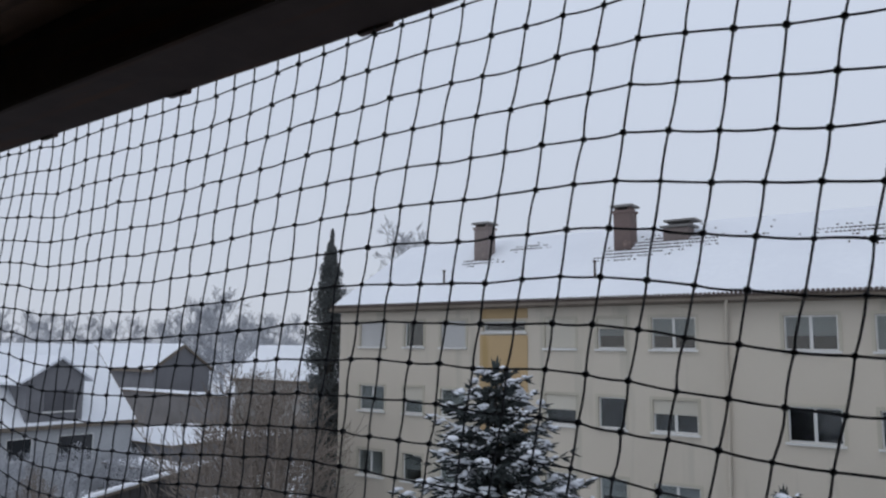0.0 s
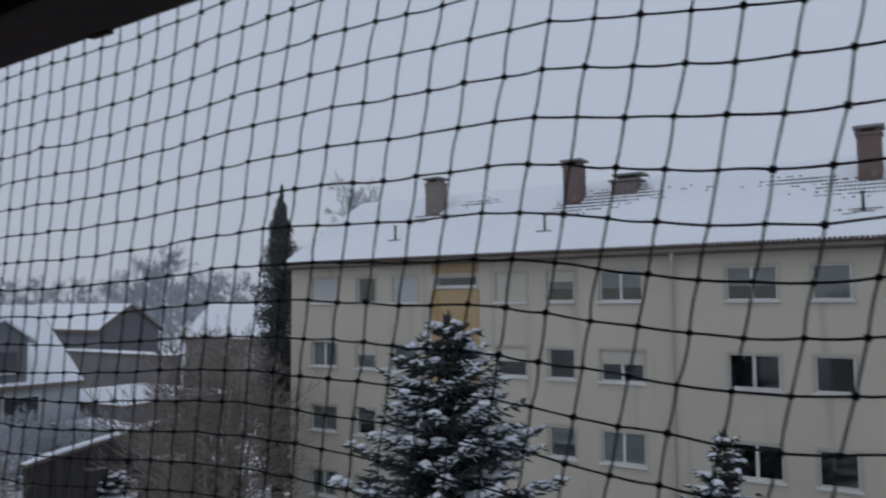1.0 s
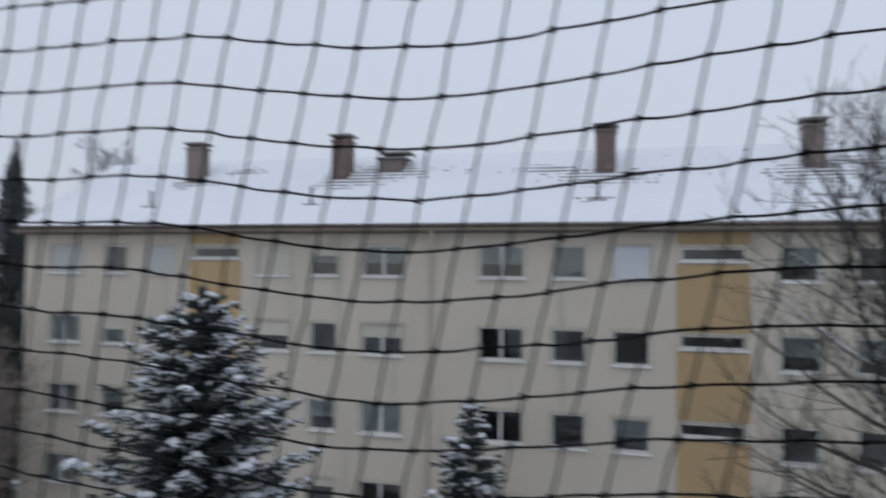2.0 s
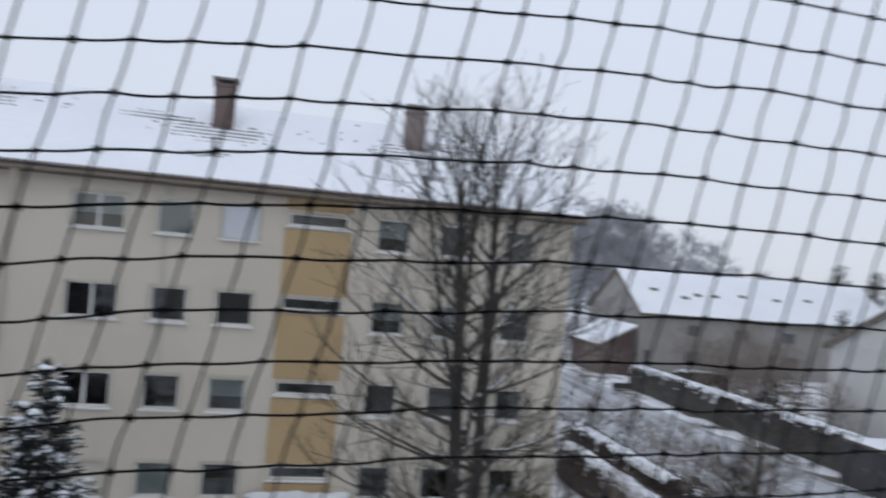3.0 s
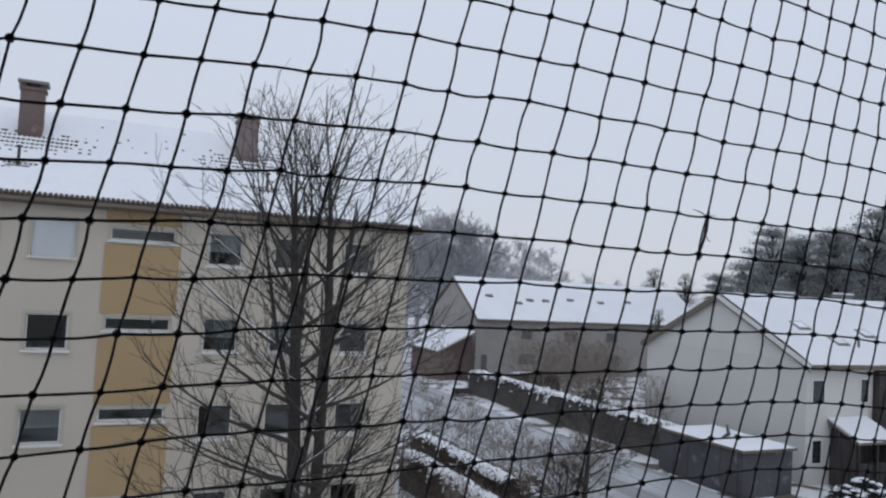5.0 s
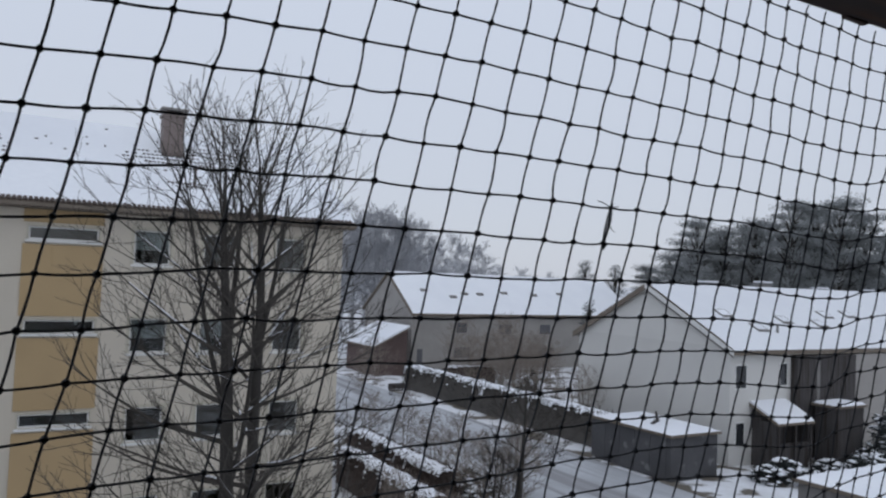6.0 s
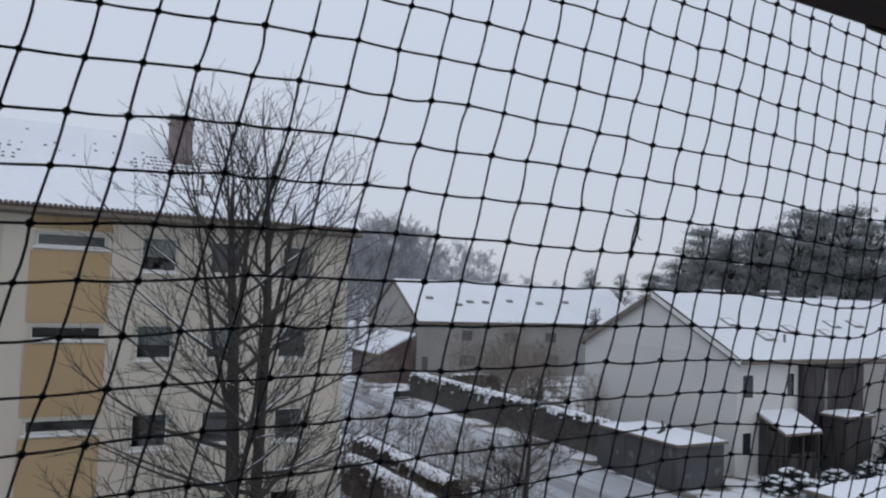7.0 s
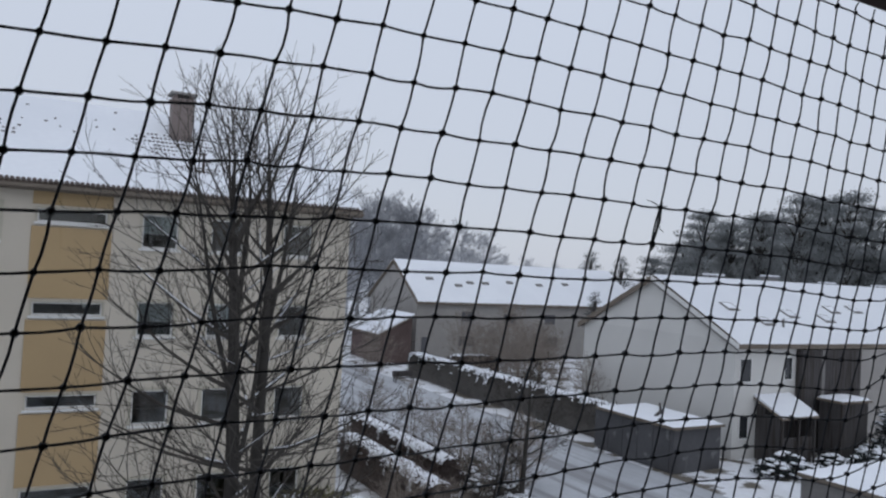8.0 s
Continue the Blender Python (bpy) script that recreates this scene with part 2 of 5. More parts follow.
road_mesh = grid_sheet("road", list(np.linspace(19.2, 28.0, 12)), list(np.linspace(-10, 66, 50)),
                       lambda x, y: 0.06 + 0.03 * noise.noise(Vector((x * 2.2, y * 0.15, 5))), SLUSH)
tagged(new("road", road_mesh), "slushy road with grey wheel tracks through the snow", "road", kind="structure")


# ---- long apartment building ----
FY, EAVE_Y, EAVE_Z, RIDGE_Y, RIDGE_Z = 25.26, 24.84, 11.19, 30.5, 14.55
BX0, BX1, BACK_Y = -24.7, 10.55, 35.74
STOREY = 2.75
block = thing("apartment_building", "long cream four-storey apartment building with a snow-covered roof", "building")
SINGLE, DOUBLE = "single", "double"
COLS = [(-23.40, -22.05, DOUBLE), (-20.87, -19.95, SINGLE), (-18.95, -17.80, SINGLE), (-14.10, -12.95, SINGLE), (-11.98, -11.06, SINGLE),
        (-9.99, -8.57, DOUBLE), (-5.75, -4.33, DOUBLE), (-3.27, -2.30, SINGLE), (-1.30, -0.27, SINGLE),
        (3.69, 4.68, SINGLE), (5.80, 6.75, SINGLE), (8.20, 9.12, SINGLE)]
STAIRS = [(-17.05, -14.88), (0.60, 2.77)]
STRIPS = [(-16.90, -15.00), (0.74, 2.64)]
COLS = [(a - 0.05, b + 0.05, k) for a, b, k in COLS]
SILL, WIN_H = 9.49, 1.07
STRIP_TOP, STRIP_H = 10.50, 0.40


def pierced_wall(x0, x1, z0, z1, y0, y1, holes):
    """A wall slab from y0 to y1 with rectangular holes through it."""
    bm = bmesh.new()
    xs = sorted({x0, x1, *(h[0] for h in holes), *(h[1] for h in holes)})
    zs = sorted({z0, z1, *(h[2] for h in holes), *(h[3] for h in holes)})
    xs, zs = [x for x in xs if x0 <= x <= x1], [z for z in zs if z0 <= z <= z1]
    solid = lambda i, k: 0 <= i < len(xs) - 1 and 0 <= k < len(zs) - 1 and not any(
        h[0] < (xs[i] + xs[i + 1]) / 2 < h[1] and h[2] < (zs[k] + zs[k + 1]) / 2 < h[3] for h in holes)
    for i in range(len(xs) - 1):
        for k in range(len(zs) - 1):
            if not solid(i, k):
                continue
            a, b, c, d = xs[i], xs[i + 1], zs[k], zs[k + 1]
            quad = lambda *q: bm.faces.new([bm.verts.new(p) for p in q])
            quad((a, y0, c), (b, y0, c), (b, y0, d), (a, y0, d))
            quad((a, y1, c), (a, y1, d), (b, y1, d), (b, y1, c))
            if not solid(i - 1, k):
                quad((a, y0, c), (a, y0, d), (a, y1, d), (a, y1, c))
            if not solid(i + 1, k):
                quad((b, y0, c), (b, y1, c), (b, y1, d), (b, y0, d))
            if not solid(i, k - 1):
                quad((a, y0, c), (a, y1, c), (b, y1, c), (b, y0, c))
            if not solid(i, k + 1):
                quad((a, y0, d), (b, y0, d), (b, y1, d), (a, y1, d))
    bmesh.ops.remove_doubles(bm, verts=bm.verts, dist=0.0005)
    return bm


holes = []
for row in range(4):
    dz = STOREY * row
    holes += [(a, b, SILL - dz, SILL + WIN_H - dz) for a, b, k in COLS]
    holes += [(a, b, STRIP_TOP - STRIP_H - dz, STRIP_TOP - dz) for a, b in STRIPS]
part("front_wall", pierced_wall(BX0, BX1, -0.3, EAVE_Z - 0.12, FY, FY + 0.34, holes), RENDER_CREAM, block)
part("side_wall", bmb(BX1 - 0.34, BX1 - 0.003, FY + 0.34, BACK_Y, -0.3, EAVE_Z - 0.1), RENDER_CREAM, block)
part("side_wall", bmb(BX0 + 0.003, BX0 + 0.34, FY + 0.34, BACK_Y, -0.3, EAVE_Z - 0.1), RENDER_CREAM, block)
part("back_wall", bmb(BX0, BX1, BACK_Y, BACK_Y + 0.34, -0.3, EAVE_Z - 0.1), RENDER_CREAM, block)
for gx in (BX0 + 0.01, BX1 - 0.31):
    bm = bmesh.new()
    prism(bm, [(FY + 0.1, EAVE_Z - 0.1), (BACK_Y + 0.2, EAVE_Z - 0.1), (RIDGE_Y, RIDGE_Z - 0.25)], "x", gx, gx + 0.3)
    part("gable", bm, RENDER_CREAM, block)
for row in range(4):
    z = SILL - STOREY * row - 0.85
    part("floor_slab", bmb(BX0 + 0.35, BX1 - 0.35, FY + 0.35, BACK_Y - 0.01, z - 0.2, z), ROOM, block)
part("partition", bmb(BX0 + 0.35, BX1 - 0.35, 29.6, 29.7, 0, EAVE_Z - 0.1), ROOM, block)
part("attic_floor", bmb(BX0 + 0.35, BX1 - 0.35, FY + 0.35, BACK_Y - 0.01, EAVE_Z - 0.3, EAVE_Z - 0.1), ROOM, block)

# ochre stairwell panels between the strip windows
for a, b in STAIRS:
    for row in range(5):
        top = STRIP_TOP - STRIP_H - 0.13 - STOREY * row if row < 4 else None
        if row < 4:
            lo = max(STRIP_TOP - STOREY * (row + 1) + 0.11, 0.2)
            part("ochre_panel", bmb(a, b, FY - 0.035, FY - 0.002, lo, top, bevel=0.006), OCHRE, block, "ochre-painted wall panel")
    part("ochre_panel", bmb(a, b, FY - 0.035, FY - 0.002, STRIP_TOP + 0.11, EAVE_Z - 0.16, bevel=0.006), OCHRE, block, "ochre-painted wall panel")


def frame_bars(bm, x0, x1, z0, z1, w, y0, y1):
    box(bm, x0, x1, y0, y1, z0, z0 + w)
    box(bm, x0, x1, y0, y1, z1 - w, z1)
    box(bm, x0, x0 + w, y0, y1, z0 + w, z1 - w)
    box(bm, x1 - w, x1, y0, y1, z0 + w, z1 - w)


def shutter_mesh(x0, x1, z0, z1, y):
    bm = bmesh.new()
    k, n = 0.055, max(1, int((z1 - z0) / 0.055))
    k = (z1 - z0) / n
    prof = []
    for i in range(n):
        z = z0 + i * k
        prof += [(y + 0.006, z), (y, z + k * 0.2), (y, z + k * 0.8), (y + 0.006, z + k)]
    prism(bm, prof + [(y + 0.02, z1), (y + 0.02, z0)], "x", x0, x1)
    return bm


def facade_window(x0, x1, z0, z1, kind, shut, tint, curtain, strip=False):
    win = part("window", bmesh_frame(x0, x1, z0, z1, kind), PAINT_WHITE, block)
    y = FY + 0.09
    bm = bmesh.new()
    s = 0.05 if strip else 0.10
    for q in ((x0 - s, x1 + s, z1 + 0.001, z1 + s), (x0 - s, x0 - 0.001, z0, z1), (x1 + 0.001, x1 + s, z0, z1)):
        box(bm, q[0], q[1], FY - 0.022, FY - 0.002, q[2], q[3])
    part("surround", bm, BAND_CREAM, win)
    part("sill", bmb(x0 - 0.08, x1 + 0.08, FY - 0.10, FY + 0.05, z0 - 0.075, z0 - 0.002, bevel=0.012), PAINT_WHITE, win, "pale window sill")
    mids = [x0 + 0.05, x1 - 0.05] if kind == SINGLE else [x0 + 0.05, (x0 + x1) / 2 - 0.045, (x0 + x1) / 2 + 0.045, x1 - 0.05]
    for a, b in zip(mids[::2], mids[1::2]):
        pane = part("pane", bmb(a, b, y + 0.012, y + 0.018, z0 + 0.05, z1 - 0.05), GLASS, win)
        pane.visible_shadow = False
        if curtain:
            bm = bmesh.new()
            n = 14
            lo = z0 + 0.05 if curtain > 1 else z0 + 0.45
            prof = [(a + (b - a) * i / n, y + 0.05 + 0.012 * (i % 2)) for i in range(n + 1)]
            vs = [[bm.verts.new((px, py, zz)) for px, py in prof] for zz in (lo, z1 - 0.03)]
            for i in range(n):
                bm.faces.new((vs[0][i], vs[0][i + 1], vs[1][i + 1], vs[1][i]))
            bmesh.ops.solidify(bm, geom=bm.faces[:], thickness=0.004)
            part("curtain", bm, CURTAIN, win, "thin pale curtain")
    if shut > 0:
        part("roller_shutter", shutter_mesh(x0 + 0.004, x1 - 0.004, z1 - (z1 - z0 - 0.01) * shut, z1 - 0.004, FY + 0.045), tint, win, "lowered roller shutter")
    return win


def bmesh_frame(x0, x1, z0, z1, kind):
    bm = bmesh.new()
    y = FY + 0.09
    frame_bars(bm, x0 + 0.003, x1 - 0.003, z0 + 0.003, z1 - 0.003, 0.05, y, y + 0.06)
    if kind == DOUBLE:
        m = (x0 + x1) / 2
        box(bm, m - 0.045, m + 0.045, y - 0.004, y + 0.06, z0 + 0.05, z1 - 0.05)
    return bm


SHUT = {(0, 0): (1.0, SHUTTER_GREY), (0, 2): (1.0, SHUTTER_GREY), (0, 3): (1.0, SHUTTER_CREAM), (0, 8): (1.0, SHUTTER), (0, 4): (0.35, SHUTTER_CREAM),
        (1, 3): (0.5, SHUTTER_CREAM), (1, 5): (0.45, SHUTTER_CREAM), (1, 1): (0.5, SHUTTER_CREAM), (2, 8): (0.08, SHUTTER_CREAM),
        (3, 2): (0.6, SHUTTER_CREAM), (3, 6): (1.0, SHUTTER_CREAM), (3, 4): (0.3, SHUTTER_CREAM)}
CURT = {(1, 1): 2, (1, 2): 1, (3, 0): 2, (2, 2): 2, (1, 4): 0, (1, 9): 1, (0, 5): 1, (0, 6): 1, (1, 0): 2, (2, 5): 2, (2, 4): 1, (0, 4): 1, (2, 0): 2, (2, 1): 1, (0, 9): 1, (2, 8): 1, (1, 10): 1, (3, 7): 2, (0, 7): 2}
for row in range(4):
    for c, (a, b, kind) in enumerate(COLS):
        z = SILL - STOREY * row
        shut, tint = SHUT.get((row, c), (0, SHUTTER))
        facade_window(a, b, z, z + WIN_H, kind, shut, tint, CURT.get((row, c), 0))
    for a, b in STRIPS:
        z = STRIP_TOP - STOREY * row
        facade_window(a, b, z - STRIP_H, z, SINGLE, 0, SHUTTER, 0, True)

# roof, snow, tiles, gutter
SLOPE = (RIDGE_Z - EAVE_Z) / (RIDGE_Y - EAVE_Y)
roof_z = lambda y: EAVE_Z + SLOPE * (y - EAVE_Y)
RX0, RX1 = -24.95, 10.85
bm = bmesh.new()
back = 2 * RIDGE_Y - EAVE_Y
prism(bm, [(EAVE_Y, EAVE_Z), (RIDGE_Y, RIDGE_Z), (back, EAVE_Z), (back, EAVE_Z - 0.16), (RIDGE_Y, RIDGE_Z - 0.2), (EAVE_Y, EAVE_Z - 0.16)], "x", RX0, RX1)
roof = part("roof", bm, FASCIA, block, "low tiled gable roof")
part("soffit", bmb(RX0 + 0.02, RX1 - 0.02, EAVE_Y + 0.02, FY - 0.004, EAVE_Z - 0.20, EAVE_Z - 0.162), FASCIA, block)
part("gutter", bmb(RX0, RX1, EAVE_Y - 0.10, EAVE_Y - 0.004, EAVE_Z - 0.15, EAVE_Z - 0.05, bevel=0.02), FASCIA, block, "weathered eaves gutter")
sx = list(np.arange(RX0 + 0.02, RX1, 0.4)) + [RX1 - 0.02]
for side in (0, 1):
    sy = list(np.linspace(EAVE_Y + 0.10, RIDGE_Y, 26))
    verts, faces = [], []
    for y in sy:
        for x in sx:
            h = 0.075 + 0.018 * noise.noise(Vector((x * 0.9, y * 1.4, 2))) + 0.006 * noise.noise(Vector((x * 3.5, y * 3.5, 8)))
            if y == sy[0]:
                h = 0.02
            verts.append((x, y if side == 0 else 2 * RIDGE_Y - y, roof_z(y) + h))
    w = len(sx)
    faces = [(j * w + i, j * w + i + 1, (j + 1) * w + i + 1, (j + 1) * w + i) for j in range(len(sy) - 1) for i in range(w - 1)]
    if side:
        faces = [f[::-1] for f in faces]
    part("snow_cover", data_mesh("snow_cover", verts, faces, ROOF_SNOW, True), None, roof, "thin layer of fresh snow")


def chimney(x, y, w, d, top, mat, label):
    ob = thing("chimney", label, "chimney", "roof chimneys", at=(x, y, roof_z(y)))
    h = top - roof_z(y)
    part("shaft", bmb(-w / 2, w / 2, -d / 2, d / 2, -d / 2 * SLOPE - 0.25, h - 0.22, bevel=0.012), mat, ob)
    part("collar", bmb(-w / 2 - 0.05, w / 2 + 0.05, -d / 2 - 0.05, d / 2 + 0.05, h - 0.32, h - 0.22, bevel=0.015), mat, ob)
    for fx in (-w / 2 + 0.1, w / 2 - 0.1):
        part("foot", bmb(fx - 0.06, fx + 0.06, -d / 2 + 0.05, d / 2 - 0.05, h - 0.22, h - 0.09), mat, ob)
    part("cap", bmb(-w / 2 - 0.1, w / 2 + 0.1, -d / 2 - 0.1, d / 2 + 0.1, h - 0.09, h, bevel=0.015), CAP, ob, "concrete chimney cap")
    v, f = [], []
    lump(v, f, (0, 0, h), w / 2, d / 2, 0.05, random.Random(3), 0.0)
    part("snow", data_mesh("snow", v, f, SNOW, True), None, ob)
    return ob


chimney(-19.2, 28.8, 0.72, 0.66, 15.15, BRICK_GREY, "soot-grey brick chimney standing in the snowy roof")
chimney(-12.4, 28.8, 0.72, 0.66, 15.25, BRICK, "red-brown brick chimney standing in the snowy roof")
chimney(-1.85, 28.8, 0.72, 0.66, 15.25, BRICK, "tall brown brick chimney with a flat cap")
chimney(5.2, 28.8, 0.72, 0.66, 15.15, BRICK_GREY, "brown-grey brick chimney behind the bare tree")
hatch = thing("roof_vent", "low wide roof vent under two flat slabs", "vent", at=(-10.35, 29.3, roof_z(29.3)))
part("base", bmb(-0.55, 0.45, -0.35, 0.35, -0.3, 0.38, bevel=0.01), BRICK_GREY, hatch)
part("slab", bmb(-0.65, 0.62, -0.45, 0.45, 0.40, 0.48, bevel=0.01), CAP, hatch)
part("slab", bmb(-0.5, 0.75, -0.42, 0.42, 0.62, 0.70, bevel=0.01), CAP, hatch)
part("post", bmb(-0.4, -0.3, -0.1, 0.1, 0.48, 0.62), CAP, hatch)
part("post", bmb(0.4, 0.5, -0.1, 0.1, 0.48, 0.62), CAP, hatch)


def vent_pipe(x, y):
    ob = thing("vent_pipe", "thin dark vent pipe on the snowy roof", "pipe", "roof vent pipes", at=(x, y, roof_z(y) + 0.05))
    v, f = [], []
    tube(v, f, [(0, 0, -0.1), (0, 0, 0.55)], [0.05, 0.045], 8)
    part("pipe", data_mesh("pipe", v, f, TILE), None, ob)
    v, f = [], []
    tube(v, f, [(0, 0, 0.55), (0, 0, 0.62)], [0.075, 0.07], 8)
    part("cowl", data_mesh("cowl", v, f, TILE), None, ob)
    part("flashing", bmb(-0.32, 0.32, -0.12, 0.02, -0.11, 0.0, bevel=0.01), TILE, ob)


for vx in (-19.75, -12.65, -1.95, 5.6):
    vent_pipe(vx, 26.45)

# rows of bare tile edges that show through the snow near the chimneys
rng = random.Random(11)
PATCHES = [(-19.2, 28.25, 0.9, 0.3, 50), (-17.2, 29.3, 1.0, 0.2, 50), (-12.2, 28.2, 1.0, 0.5, 100), (-11.4, 28.6, 1.2, 0.6, 190), (-10.2, 28.9, 1.5, 0.4, 190),
           (-1.85, 28.1, 1.5, 0.55, 260), (-3.9, 28.8, 1.2, 0.25, 110), (5.2, 28.1, 1.5, 0.55, 260), (7.0, 28.9, 1.4, 0.25, 110), (-1.9, 26.45, 0.8, 0.1, 30),
           (5.6, 26.45, 0.8, 0.1, 30), (2.0, 29.0, 3.0, 1.0, 8), (-7.0, 29.0, 4.0, 1.0, 8)]
tile_verts, tile_faces = [], []
for px, py, wx, wy, n in PATCHES:
    for _ in range(int(n * 1.5)):
        x = px + round(rng.gauss(0, wx * 0.46) / 0.14) * 0.14
        y = 24.9 + round((py + rng.gauss(0, wy * 0.55) - 24.9) / 0.27) * 0.27
        hw, hd = rng.uniform(0.025, 0.055), rng.uniform(0.015, 0.04)
        k = len(tile_verts)
        for dz in (-0.03, 0.012):
            for dx, dy in ((-hw, -hd), (hw, -hd), (hw, hd), (-hw, hd)):
                tile_verts.append((x + dx, y + dy, roof_z(y + dy) + 0.085 + dz))
        tile_faces += [(k + 4, k + 5, k + 6, k + 7), (k, k + 1, k + 5, k + 4), (k + 1, k + 2, k + 6, k + 5), (k + 2, k + 3, k + 7, k + 6), (k + 3, k, k + 4, k + 7)]
tagged(part("tile_edge", data_mesh("tile_edge", tile_verts, tile_faces, TILE), None, roof, "dark tile edges showing through the snow"), kind="stuff")
bm = bmesh.new()
prism(bm, [(0.058 * math.cos(math.pi * i / 6), 0.045 * math.sin(math.pi * i / 6)) for i in range(7)], "y", 0, 0.22)
eave_tile = mesh_of("eave_tile", bm, TILE)
for i in range(int((RX1 - RX0) / 0.14)):
    ob = new("eave_tile", eave_tile)
    ob.parent = roof
    ob.location, ob.rotation_euler = (RX0 + 0.07 + i * 0.14, EAVE_Y - 0.03, EAVE_Z + 0.002), (math.atan(SLOPE), 0, 0)

# rainwater pipe
v, f = [], []
tube(v, f, [(-7.35, EAVE_Y - 0.05, EAVE_Z - 0.1), (-7.4, EAVE_Y + 0.05, EAVE_Z - 0.3), (-7.5, FY - 0.09, EAVE_Z - 0.75), (-7.55, FY - 0.09, 5.5), (-7.55, FY - 0.09, 0.0)], [0.055] * 5, 8)
part("rain_pipe", data_mesh("rain_pipe", v, f, RENDER_CREAM, True), None, block, "cream-painted rain pipe")


# entrance canopies below the stairwells
for cx in (-15.95, 1.7):
    canopy = thing("entrance_canopy", "flat entrance canopy under a layer of snow", "canopy", "entrance canopies", at=(cx, 0, 0))
    part("slab", bmb(-1.6, 1.6, 23.9, FY - 0.04, 1.28, 1.42, bevel=0.02), CAP, canopy)
    cv_, cf_ = [], []
    g_ = random.Random(4)
    for _ in range(60):
        lump(cv_, cf_, (g_.uniform(-1.4, 1.4), g_.uniform(24.05, 25.0), 1.42), g_.uniform(0.3, 0.5), g_.uniform(0.2, 0.35), g_.uniform(0.09, 0.15), g_, 0.1)
    tagged(part("snow", data_mesh("snow", cv_, cf_, SNOW, True), None, canopy, "snow on the canopy"), kind="stuff")
    for px in (-1.45, 1.35):
        part("post", bmb(px, px + 0.1, 24.0, 24.1, -0.1, 1.28), ZINC, canopy)


# ---- smaller houses ----
def gable_house(name, label, x0, x1, y0, y1, eave, ridge, along, wall, windows=(), over=0.4, snow=0.10, trim=None, glass=None):
    """Ridge along 'x' or 'y'. windows: (side, a, b, z0, z1), side one of s (low y), w (low x), e (high x)."""
    ob = thing(name, label, "house")
    ym, xm = (y0 + y1) / 2, (x0 + x1) / 2
    part("wall", bmb(x0, x1, y0, y1, -0.2, eave), wall, ob)
    bm = bmesh.new()
    run = (y1 - y0) / 2 if along == "x" else (x1 - x0) / 2
    k = (ridge - eave) / run
    if along == "x":
        prism(bm, [(y0, eave), (y1, eave), (ym, ridge - 0.05)], "x", x0 + 0.002, x1 - 0.002)
    else:
        prism(bm, [(x0, eave), (x1, eave), (xm, ridge - 0.05)], "y", y0 + 0.002, y1 - 0.002)
    part("gable", bm, wall, ob)
    lo, hi, mid = (y0 - over, y1 + over, ym) if along == "x" else (x0 - over, x1 + over, xm)
    ends = (x0 - over * 0.6, x1 + over * 0.6) if along == "x" else (y0 - over * 0.6, y1 + over * 0.6)
    e = eave - k * over + 0.06
    bm = bmesh.new()
    prism(bm, [(lo, e), (mid, ridge + 0.06), (hi, e), (hi, e - 0.22), (mid, ridge - 0.18), (lo, e - 0.22)], along, *ends)
    r = part("roof", bm, FASCIA, ob)
    verts, faces = [], []
    us = list(np.linspace(ends[0] + 0.12, ends[1] - 0.12, 30))
    vs = list(np.linspace(lo + 0.03, mid, 9)) + list(np.linspace(mid, hi - 0.03, 9))[1:]
    for v_ in vs:
        for u in us:
            z = ridge + 0.06 - k * abs(v_ - mid) + snow * (0.3 if v_ in (vs[0], vs[-1]) else 1) + 0.02 * noise.noise(Vector((u, v_, 1)))
            verts.append((u, v_, z) if along == "x" else (v_, u, z))
    w = len(us)
    faces = [(j * w + i, j * w + i + 1, (j + 1) * w + i + 1, (j + 1) * w + i) for j in range(len(vs) - 1) for i in range(w - 1)]
    part("snow_cover", data_mesh("snow_cover", verts, faces, ROOF_SNOW, True), None, r, "fresh snow on the roof")
    for side, a, b, z0, z1 in windows:
        if side == "s":
            fr, gl = bmesh.new(), bmb(a + 0.06, b - 0.06, y0 - 0.02, y0 - 0.012, z0 + 0.06, z1 - 0.06)
            frame_bars(fr, a, b, z0, z1, 0.07, y0 - 0.05, y0 - 0.003)
        else:
            fx = x0 if side == "w" else x1
            sgn = -1 if side == "w" else 1
            fr = bmesh.new()
            for q in ((a, b, z0, z0 + 0.07), (a, b, z1 - 0.07, z1), (a, a + 0.07, z0 + 0.07, z1 - 0.07), (b - 0.07, b, z0 + 0.07, z1 - 0.07)):
                box(fr, *sorted((fx + sgn * 0.003, fx + sgn * 0.05)), *q)
            gl = bmb(*sorted((fx + sgn * 0.012, fx + sgn * 0.02)), a + 0.06, b - 0.06, z0 + 0.06, z1 - 0.06)
        wd = part("window", fr, trim or PAINT_WHITE, ob)
        part("pane", gl, glass or PANE_DARK, wd)
    return ob


# flat grey holds the dormer glass's shade and the sky mirrored in far windows
DORMER_PANE = material("dim_grey_pane", (0.13, 0.13, 0.14), 0.25, (0.10, 0.10, 0.11), 0.0, 3.0)
ANNEX_WALL = material("weathered_brown_render", (0.22, 0.21, 0.205), 0.9, (0.17, 0.16, 0.155), 0.004, 5.0)
PANE_DARK = material("dark_pane", (0.03, 0.032, 0.035), 0.08, (0.02, 0.022, 0.025), 0.0, 3.0, spec=0.6)

